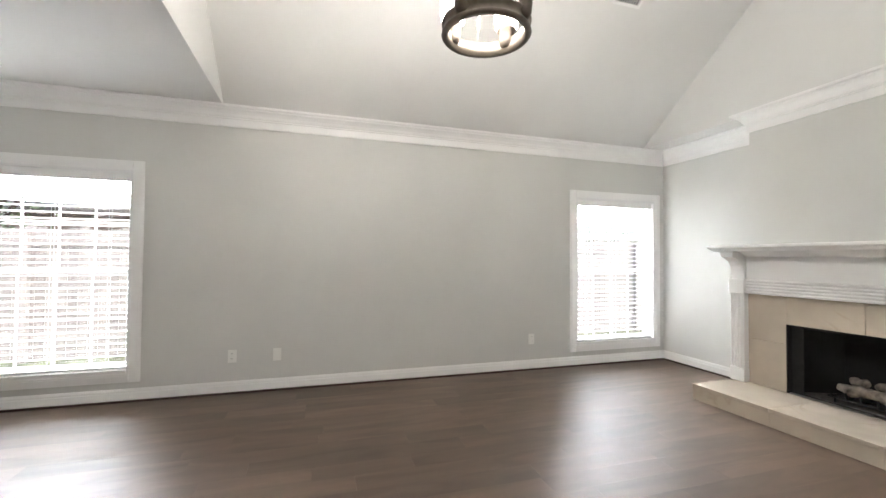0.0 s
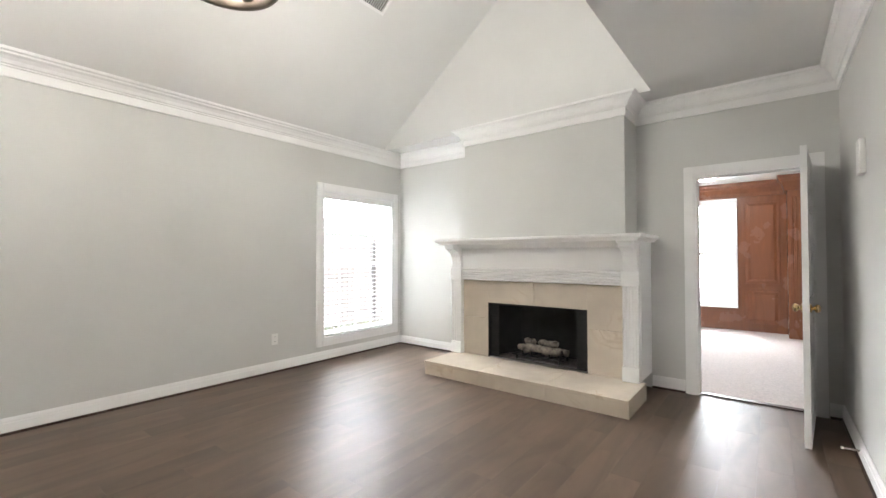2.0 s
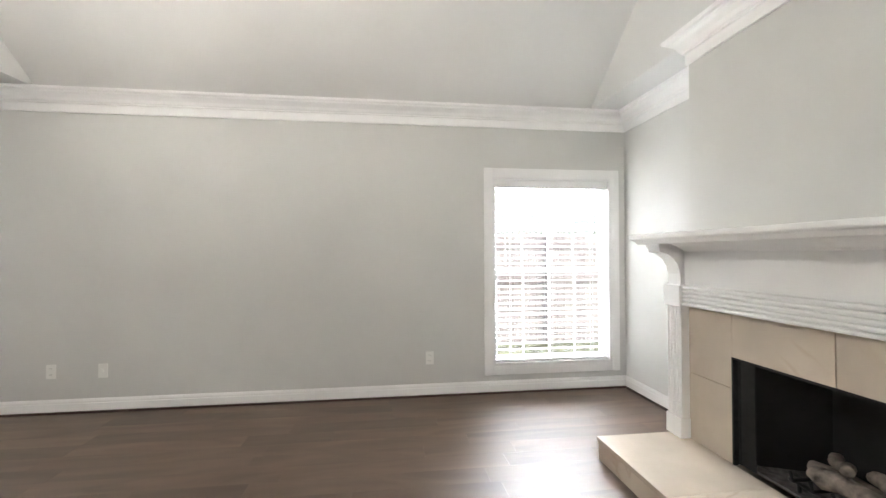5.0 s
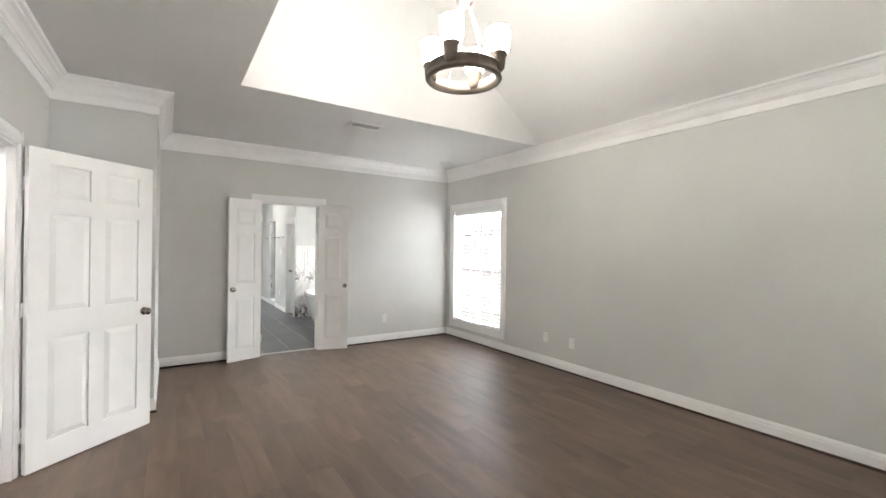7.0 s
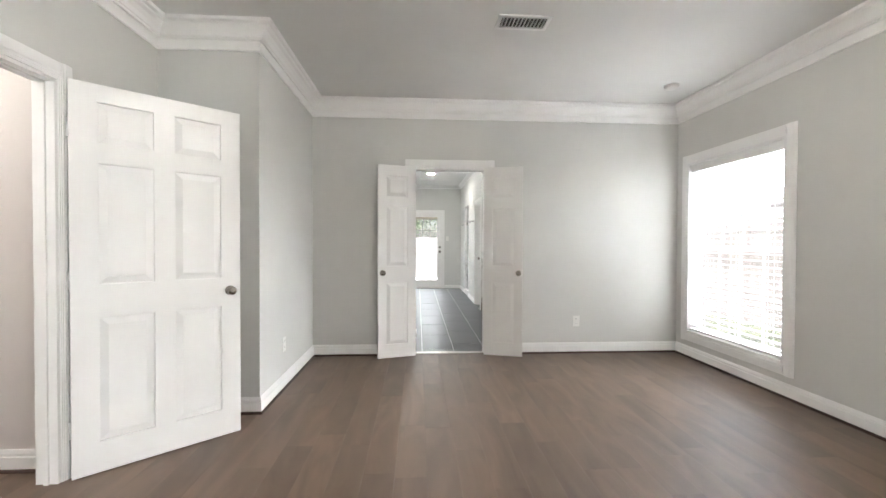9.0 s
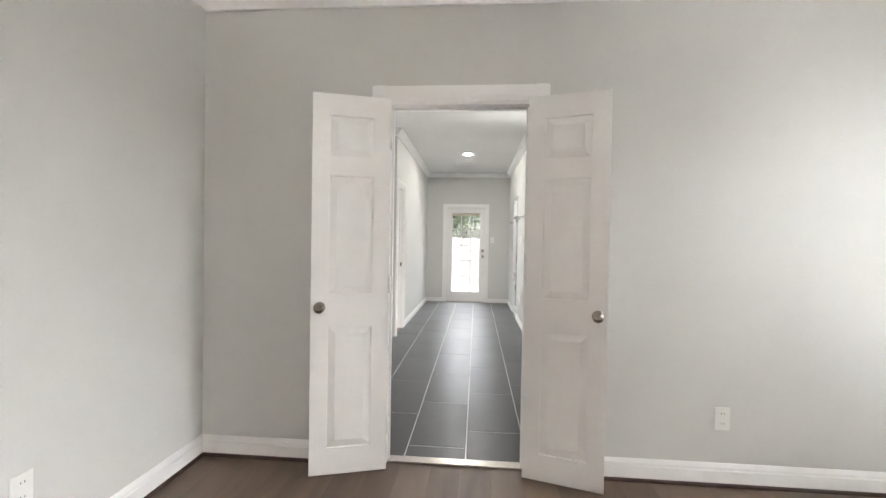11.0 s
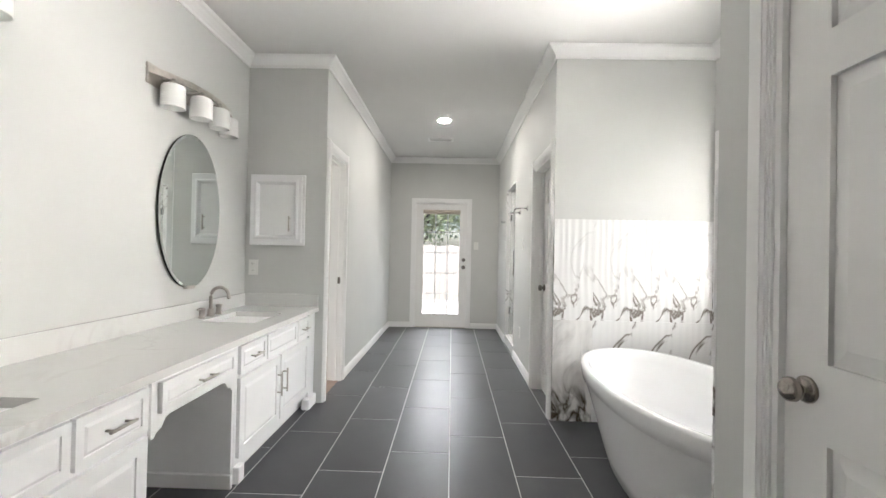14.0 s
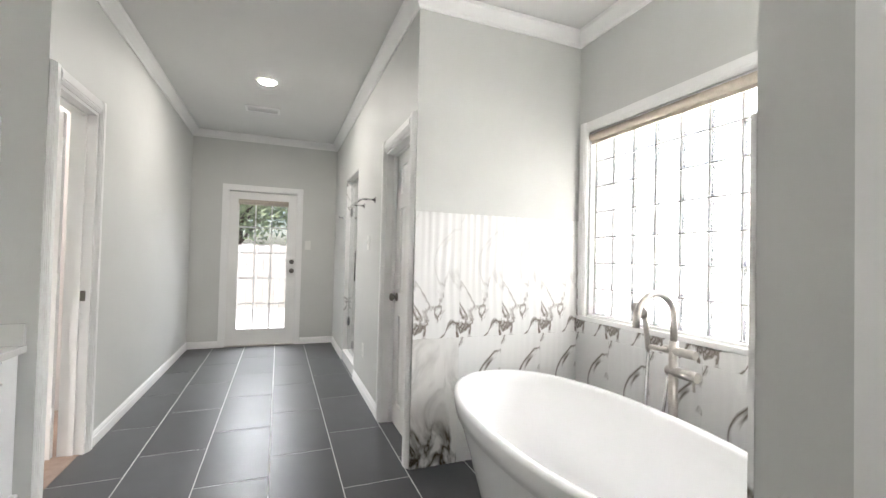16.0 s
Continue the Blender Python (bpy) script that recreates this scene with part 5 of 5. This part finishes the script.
prof = [(0.225, 0.55, 0.0), (0.245, 0.575, 0.012), (0.275, 0.61, 0.10), (0.315, 0.66, 0.24), (0.36, 0.715, 0.40), (0.385, 0.745, 0.478), (0.388, 0.748, 0.486), (0.398, 0.758, 0.49), (0.405, 0.765, 0.53), (0.41, 0.77, 0.565), (0.406, 0.766, 0.577), (0.395, 0.755, 0.581), (0.375, 0.735, 0.579), (0.362, 0.722, 0.568), (0.35, 0.705, 0.52), (0.325, 0.67, 0.40), (0.295, 0.62, 0.27), (0.255, 0.55, 0.18), (0.20, 0.46, 0.145), (0.08, 0.2, 0.135)]
rows = [oval_ring(bm, *q) for q in prof]
for a, b in zip(rows, rows[1:]):
    for k in range(72):
        bm.faces.new((a[k], a[(k + 1) % 72], b[(k + 1) % 72], b[k])).smooth = True
bm.faces.new(rows[-1])
bm.faces.new(rows[0])
part("shell", bm, ACRYLIC, tub)
part("drain", lathe(bmesh.new(), [(0, 0.1355), (0.032, 0.1355), (0.028, 0.141), (0, 0.142)], 20), NICKEL, tub)

# floor-standing tub filler
tf = thing("tub_filler", at(1.80, 2.07, 0), "brushed nickel floor-standing tub filler with hand shower", "faucet")
part("floor_flange", lathe(bmesh.new(), [(0, 0.0005), (0.055, 0.0005), (0.055, 0.008), (0.03, 0.015), (0, 0.015)], 24), NICKEL, tf)
part("column", tube(bmesh.new(), [(0, 0, 0.012), (0, 0, 0.845)], 0.021, 16), NICKEL, tf)
pts = [(0, 0, 0.845), (0, 0, 0.95)] + [(-0.115 + 0.115 * math.cos(t * math.pi / 12), 0, 0.95 + 0.115 * math.sin(t * math.pi / 12)) for t in range(1, 13)] + [(-0.233, 0, 0.915)]
part("spout", tube(bmesh.new(), pts, 0.0155, 14), NICKEL, tf)
part("diverter", tube(bmesh.new(), [(0.0, 0.05, 0.80), (0.0, -0.11, 0.80)], 0.020, 14), NICKEL, tf)
part("mixer_handle", tube(bmesh.new(), [(0.0, 0.03, 0.705), (0.0, -0.12, 0.705)], 0.024, 14), NICKEL, tf)
part("lever", tube(bmesh.new(), [(0, -0.10, 0.705), (0, -0.105, 0.64)], 0.006, 8), NICKEL, tf)
part("cradle", tube(bmesh.new(), [(-0.02, 0.02, 0.80), (-0.075, 0.075, 0.81)], 0.012, 10), NICKEL, tf)
hs = part("hand_shower", tube(bmesh.new(), [(-0.075, 0.075, 0.79), (-0.085, 0.085, 0.93), (-0.11, 0.09, 0.99)], 0.012, 10, radii=[0.011, 0.013, 0.02]), NICKEL, tf)
part("spray_head", lathe(bmesh.new(), [(0, 0), (0.04, 0.002), (0.044, 0.014), (0.03, 0.026), (0, 0.03)], 20, m=Matrix.Translation((-0.13, 0.085, 0.975)) @ Matrix.Rotation(radians(65), 4, "Y")), NICKEL, hs)
pts = [(-0.075 - 0.03 * math.sin(t / 14 * math.pi), 0.075, 0.79 - 0.6 * math.sin(t / 14 * math.pi) - 0.0 * t) for t in range(8)] + [(-0.095 + 0.09 * k / 6, 0.072 - 0.05 * k / 6, 0.19 + 0.5 * (k / 6) ** 2) for k in range(1, 7)]
part("hose", tube(bmesh.new(), pts, 0.007, 8), CHROME, tf, "ribbed metal shower hose")

# glass block window
gb = thing("window_4", at(BX1 + 0.05, 0, 0), "white framed glass block window over the tub", "window", "", "structure")
Y0, Y1, Z0, Z1, BS = 1.23, 2.85, 0.85, 2.05, 0.1555
bm = bmesh.new()
for a in ((1.23, 1.262, Z0, Z1), (2.835, 2.85, Z0, Z1), (1.262, 2.835, Z0, Z0 + 0.012), (1.262, 2.835, Z1 - 0.02, Z1)):
    box(bm, -0.04, 0.10, *a)
part("window_frame", bm, VINYL, gb)
bm = bmesh.new()
ny, nz = 10, 7
ys = [2.833 - BS * k for k in range(ny + 1)]
zb = [Z0 + 0.012 + (Z1 - 0.034 - Z0) / nz * k for k in range(nz + 1)]
for y in ys:
    box(bm, -0.001, 0.012, y - 0.0035, y + 0.0035, zb[0], zb[-1])
for z in zb:
    box(bm, -0.0005, 0.0115, ys[-1], ys[0], z - 0.0035, z + 0.0035)
part("mortar_grid", bm, MORTAR, gb, "thin grey mortar joints")
dz = zb[1] - zb[0]
bm = box(bmesh.new(), 0.0, 0.08, -BS / 2 + 0.003, BS / 2 - 0.003, -dz / 2 + 0.003, dz / 2 - 0.003, bevel=0.008)
block = mesh_of("glass_block", bm, GLASSBLOCK)
for i in range(ny):
    for j in range(nz):
        o = new("glass_block", block)
        o.parent = gb
        o.location = (0, ys[i] - BS / 2, zb[j] + dz / 2)
        o.visible_shadow = False
casing("trim_casing_block_window", 0, BX1, -1, 1.23, 2.85, 2.05, 0.07, 0.85, False, "white moulded window casing")
structure("window_sill", B(BX1 - 0.02, BX1 + 0.05, 1.17, 2.91, 0.82, 0.849, bevel=0.004), TRIM, "white window sill over the tub tile")
sh = thing("roller_shade", at(BX1 + 0.012, 1.27, 1.985), "beige roller shade rolled up over the glass blocks", "shade")
part("roll", tube(bmesh.new(), [(0.0, 0.0, 0.03), (0.0, 1.56, 0.03)], 0.026, 14), ROLLER, sh)
part("hem_bar", B(-0.004, 0.004, 0.0, 1.56, -0.014, 0.01), ROLLER, sh)

# can light, vent, towel bar, hook, switches
cn = thing("recessed_light", facing(-0.065, 4.67, H2, (0, 0, -1), (1, 0, 0)), "round lit recessed downlight", "ceiling light")
part("trim_ring", lathe(bmesh.new(), [(0, 0.0005), (0.09, 0.0005), (0.087, 0.006), (0.07, 0.008), (0, 0.008)], 32), PLASTIC, cn)
part("lens", lathe(bmesh.new(), [(0, 0.0081), (0.064, 0.0081), (0.062, 0.011), (0, 0.012)], 32), CANON, cn)
vent("ceiling_vent", facing(-0.125, 5.47, H2, (0, 0, -1), (0, 1, 0)), 0.17, 0.34, 5, "white louvred vent on the bathroom ceiling", fill=0.09)
tb = thing("towel_bar", at(XCR, 4.02, 1.665), "chrome double-post towel bar on the corridor wall", "towel bar")
for y in (0.0, 0.46):
    part("rosette", lathe(bmesh.new(), [(0, 0.0005), (0.024, 0.0005), (0.022, 0.01), (0, 0.011)], 18, m=Matrix.Translation((0, y, 0)) @ Matrix.Rotation(radians(-90), 4, "Y")), CHROME, tb)
    part("post", tube(bmesh.new(), [(-0.01, y, 0), (-0.115, y, 0)], 0.008, 10), CHROME, tb)
part("rail", tube(bmesh.new(), [(-0.11, -0.01, 0), (-0.11, 0.47, 0)], 0.008, 10), CHROME, tb)
hk = thing("robe_hook", at(XCR, 5.80, 1.66), "chrome robe hook beside the shower", "hook")
part("rosette", lathe(bmesh.new(), [(0, 0.0005), (0.022, 0.0005), (0.02, 0.01), (0, 0.011)], 16, m=Matrix.Rotation(radians(-90), 4, "Y")), CHROME, hk)
part("peg", tube(bmesh.new(), [(-0.01, 0, 0), (-0.05, 0, 0), (-0.06, 0, 0.02)], 0.008, 8), CHROME, hk)
outlet(XCR, 4.25, 1.32, (-1, 0, 0), "white light switch on the corridor wall", "switch")
outlet(XCR, 4.365, 0.37, (-1, 0, 0), "white outlet low on the corridor wall")
outlet(0.44, BY1, 1.33, (0, -1, 0), "white light switch beside the back door", "switch")

# shower behind the corridor wall
wall("wall_shower_back", 0, 1.85, 1.95, 4.60, 5.80, 0, 2.74, [], VEINED, "white veined marble shower wall")
wall("wall_shower_side", 1, 5.70, 5.80, XCR + 0.12, 1.85, 0, 2.74, [], VEINED, "white veined marble shower wall")
wall("wall_shower_near", 1, 4.60, 4.70, XCR + 0.12, 1.85, 0, 2.74, [], VEINED, "white veined marble shower wall")
bm = bmesh.new()
for a in ((4.82, 4.835, 0.10, 2.08), (5.585, 5.60, 0.10, 2.08), (4.835, 5.585, 2.065, 2.08), (4.835, 5.585, 0.10, 0.115)):
    box(bm, XCR - 0.004, XCR + 0.124, *a)
structure("trim_shower_lining", bm, VEINED, "white veined marble lining of the shower opening")
sg = thing("shower_door", at(XCR + 0.05, 0, 0), "clear glass shower door with chrome hinges and pull", "shower door")
g = part("glass_panel", B(-0.005, 0.005, 4.845, 5.575, 0.125, 2.05, bevel=0.001), SHOWERGLASS, sg)
g.visible_shadow = False
for z in (0.45, 1.70):
    part("hinge", B(-0.018, 0.018, 5.50, 5.584, z - 0.045, z + 0.045, bevel=0.003), CHROME, sg)
part("pull", tube(bmesh.new(), [(-0.006, 4.92, 0.95), (-0.05, 4.92, 0.95), (-0.05, 4.92, 1.25), (-0.006, 4.92, 1.25)], 0.008, 8), CHROME, sg)
# toilet room and closet shells behind the doors
wall("wall_toilet_back", 0, 1.85, 1.95, BYR + 0.10, 4.60, 0, 2.74, [], BATHWALL, "grey painted wall of the toilet room")


# ---- tile wainscot round the tub ----
WT = 1.472
far_tiles = thing("wainscot", at(0, 0, 0), "wavy white veined marble tile round the tub", "wall tile", "", "structure")


def wave_tile(w, h, seed, base=0.0, flat=False):
    """One tile in its own plane: x along, z up, y out of the wall (towards -y)."""
    nx, nz = (26, 26) if not flat else (1, 1)
    bm = bmesh.new()
    rows = []
    for j in range(nz + 1):
        z = h * j / nz
        zz = z + base
        row = []
        for i in range(nx + 1):
            x = w * i / nx
            d = 0.010
            if not flat:
                ph = 0.9 * math.sin(zz * 5.3 + seed) + 0.5 * math.sin(zz * 11 + 2 * seed)
                k = min(1, 6 * min(i / nx, 1 - i / nx))
                d += 0.0024 * k * math.sin(2 * math.pi * x / 0.047 + ph + 0.8 * math.sin(x * 31 + 3 * zz)) * (0.6 + 0.4 * math.sin(x * 9 + zz * 4 + seed))
            row.append(bm.verts.new((x, -d, z)))
        rows.append(row)
    for a, b in zip(rows, rows[1:]):
        for i in range(nx):
            bm.faces.new((a[i], a[i + 1], b[i + 1], b[i])).smooth = True
    c = [bm.verts.new(p) for p in ((0, 0, 0), (w, 0, 0), (w, 0, h), (0, 0, h))]
    bm.faces.new((c[3], c[2], c[1], c[0]))
    for p, q, side in ((0, 1, rows[0][::-1]), (2, 3, rows[-1]), (3, 0, [r[0] for r in rows]), (1, 2, [r[-1] for r in rows][::-1])):
        bm.faces.new([c[p], c[q]] + [bm.verts.new(s.co) for s in side])
    return bm


def tile_run(p, rz, length, z_splits, width, seed):
    n = max(1, round(length / width))
    w = length / n
    for z0, z1 in zip(z_splits, z_splits[1:]):
        me = mesh_of("tile", wave_tile(w - 0.0008, z1 - z0 - 0.0008, seed, z0), VEINHIGH if z0 > 0.5 else VEINLOW)
        for k in range(n):
            o = new("tile", me)
            o.parent = far_tiles
            if rz == 0 and z0 == 0 and k == 0:
                o.data = brown
            o.matrix_basis = at(*p, z0 + 0.0004, rz) @ pose(k * w + 0.0004, 0, 0)


_w = (BX1 - XCR - 0.004) / 4
brown = mesh_of("tile", wave_tile(_w - 0.0008, 0.735 - 0.0008, 1.3, 0.0), VEINEDBROWN)
tile_run((XCR + 0.002, BYR), 0, BX1 - XCR - 0.004, (0, 0.735, WT), 0.29, 1.3)
tile_run((BX1, BYR - 0.012), -90, BYR - CLY - 0.024, (0, 0.735, 0.818), 0.29, 2.1)
for y0, y1 in ((BYR - 0.012 - 0.02, BYR - 0.012), (CLY + 0.012, 1.155)):
    tile_run((BX1, y1), -90, y1 - y0, (0.82, WT), 0.29, 0.4)
tile_run((BX1 - 0.012, CLY), 180, BX1 - CLX - 0.010, (0, 0.735, WT), 0.29, 0.7)


# ---- outside ----
structure("ground", B(-120, 120, -120, 120, -0.5, -0.42), LAWN, "lawn round the house")
structure("pavement", B(-2.0, 1.8, BY1 + 0.18, BY1 + 4.5, -0.419, -0.06), CONCRETE, "pale concrete patio behind the back door")


def fence(p0, p1, z0, top, label, mat=FENCEWOOD):
    """A board fence: posts, rails and single boards."""
    p0, p1 = Vector(p0), Vector(p1)
    L = (p1 - p0).length
    f = thing("fence", Matrix.Translation((*p0, z0)) @ pose(0, 0, 0, 0, 0, heading(*p0, *p1)), label, "fence")
    h = top - z0
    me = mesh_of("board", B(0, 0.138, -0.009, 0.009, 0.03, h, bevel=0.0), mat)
    n = int(L / 0.145)
    for k in range(n):
        o = new("board", me)
        o.parent = f
        o.matrix_basis = pose(k * 0.145, 0, 0) @ Matrix.Diagonal((1, 1, 1 + 0.012 * math.sin(k * 7.7), 1))
    for k in range(int(L / 2.4) + 1):
        part("post", B(k * 2.4, k * 2.4 + 0.09, 0.032, 0.12, 0, h - 0.05), FENCEWOOD, f)
    for z in (0.35, h * 0.55, h - 0.3):
        part("rail", B(0, L, 0.0095, 0.0315, z, z + 0.09), FENCEWOOD, f)


fence((6.6, -13.0), (6.6, 10.5), -0.42, 1.75, "weathered grey-brown board fence along the side yard")
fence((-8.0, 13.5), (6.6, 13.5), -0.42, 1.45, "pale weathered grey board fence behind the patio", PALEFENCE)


def house(x, y, rz, w, d, h, label):
    hs_ = thing("neighbour_house", at(x, y, -0.42, rz), label, "house")
    bm = bmesh.new()
    box(bm, 0, w, 0, d, 0, h)
    part("wall", bm, BRICK, hs_)
    bm = bmesh.new()
    prism(bm, [(-0.5, h - 0.05), (d / 2, h + d * 0.32), (d + 0.5, h - 0.05), (d + 0.5, h + 0.1), (d / 2, h + d * 0.32 + 0.18), (-0.5, h + 0.1)], -0.5, w + 0.5, 0)
    part("roof", bm, ROOFING, hs_)
    bm = prism(bmesh.new(), [(0, h), (d, h), (d / 2, h + d * 0.32 - 0.05)], 0.01, w - 0.01, 0)
    part("gable", bm, BRICK, hs_)
    for k in range(3):
        xx = w * (k + 0.5) / 3
        wn = part("window", B(xx - 0.6, xx + 0.6, -0.04, 0.0, 0.9, 2.3), VINYL, hs_)
        part("pane", B(xx - 0.53, xx - 0.02, -0.05, -0.0405, 0.97, 2.23), DARKSLOT, wn)
        part("pane", B(xx + 0.02, xx + 0.53, -0.05, -0.0405, 0.97, 2.23), DARKSLOT, wn)


house(12.5, 9.0, -90, 16.0, 9.0, 2.9, "red-brown brick neighbouring house with a shingle roof")


def tree(x, y, h, spread, seed, label):
    rnd = random.Random(seed)
    t = thing("tree", at(x, y, -0.42), label, "tree")
    bm = bmesh.new()
    tube(bm, [(0, 0, 0), (0.06, 0.02, h * 0.2), (0.0, 0.08, h * 0.42), (0.05, 0.0, h * 0.7)], 0.15, 9, radii=[0.19, 0.15, 0.11, 0.05])
    tips = []
    for k in range(11):
        a = rnd.uniform(0, 6.283)
        z0 = h * rnd.uniform(0.28, 0.62)
        r = spread * rnd.uniform(0.55, 1.0)
        e = (r * math.cos(a), r * math.sin(a), min(h, z0 + h * rnd.uniform(0.12, 0.42)))
        m = (e[0] * 0.45, e[1] * 0.45, z0 + (e[2] - z0) * 0.6)
        tube(bm, [(0.02, 0.03, z0), m, e], 0.05, 6, radii=[0.06, 0.04, 0.015])
        tips += [Vector(e), Vector(m).lerp(Vector(e), 0.5), Vector(m)]
    part("trunk", bm, BARK, t)
    verts, faces = [], []
    for _ in range(6500):
        c = rnd.choice(tips) + Vector((rnd.gauss(0, 0.42), rnd.gauss(0, 0.42), rnd.gauss(0, 0.32)))
        u = Vector((rnd.gauss(0, 1), rnd.gauss(0, 1), rnd.gauss(0, 1))).normalized() * rnd.uniform(0.05, 0.10)
        v = u.orthogonal().normalized() * u.length * 0.6
        i = len(verts)
        verts += [c - u, c + v * 0.8, c + u, c - v * 0.8]
        faces.append((i, i + 1, i + 2, i + 3))
    me = bpy.data.meshes.new("crown")
    me.from_pydata([tuple(p) for p in verts], [], faces)
    me.materials.append(LEAF)
    cr = new("crown", me)
    cr.parent = t


tree(-1.2, 16.0, 6.0, 2.6, 3, "leafy green tree behind the back fence")
tree(1.6, 17.5, 6.8, 2.8, 4, "tall leafy green tree behind the back fence")
tree(9.2, -0.4, 6.0, 2.3, 5, "leafy green tree beyond the side fence")
tree(9.6, 3.6, 5.5, 2.2, 6, "leafy green tree near the neighbouring house")


# ---- floor pieces ----
# hardwood planks along the room's length
PW = 0.168
lengths = (0.62, 0.86, 1.12, 1.40)
planks = {L: mesh_of("plank", box(bmesh.new(), 0.0003, PW - 0.0003, 0.0003, L - 0.0003, -0.0118, 0.0), FLOORWOOD) for L in lengths}
rnd = random.Random(11)
row, made, rest = 0, 0, bmesh.new()
x = XE - 0.0005
while x > XW - 1.6:
    x0 = x - PW
    south, north = (YS - 0.045, 0.055 if x0 > XW2 - 0.14 else YJ + 0.05) if x0 > XW - 0.12 else (-4.4, -2.20)
    y = south - rnd.uniform(0, 0.9)
    while y < north - 0.02:
        L = rnd.choice(lengths)
        a, b = max(y, south), min(y + L, north)
        if b - a > 0.02:
            if a == y and b == y + L and made < 300 and x0 > XW - 0.12:
                o = new("plank", planks[L])
                o.location = (x0, y, 0)
                made += 1
            else:
                o = new("plank", mesh_of("plank", box(bmesh.new(), 0.0003, PW - 0.0003, 0.0003, b - a - 0.0003, -0.0118, 0.0), FLOORWOOD))
                o.location = (x0, a, 0)
            o.parent = bed_floor
        y += L
    x -= PW
structure("threshold", B(-0.382, 0.382, 0.035, 0.10, 0.0005, 0.008, bevel=0.002), NICKEL, "thin metal threshold strip under the bathroom doors")
structure("threshold", B(-1.957, -1.193, YS - 0.10, YS - 0.03, 0.0005, 0.011, bevel=0.003), SHOE, "dark wood threshold strip at the study carpet")

# slate floor tiles in a third-offset bond
TW, TL = 0.3595, 0.7155
tile_cache = {}
col = -6
while True:
    x0 = -0.654 + TW * col
    if x0 > BX1:
        break
    off = 1.437 + 0.2385 * col
    y = off - TL * 6
    while y < BY1:
        a, b, c, e = max(x0, BX0 - 0.1), min(x0 + TW, BX1), max(y, 0.065), min(y + TL, BY1 + 0.05)
        if b - a > 0.02 and e - c > 0.02 and not (c > BYL + 0.1 and b < XCL) and not (c > BYR + 0.1 and a > 1.9):
            key = (round(b - a, 3), round(e - c, 3))
            if key not in tile_cache:
                tile_cache[key] = mesh_of("tile", box(bmesh.new(), 0.0026, b - a - 0.0026, 0.0026, e - c - 0.0026, -0.0034, 0.0, bevel=0.0008), SLATE)
            o = new("tile", tile_cache[key])
            o.parent = bath_floor
            o.location = (a, c, 0)
        y += TL
    col += 1
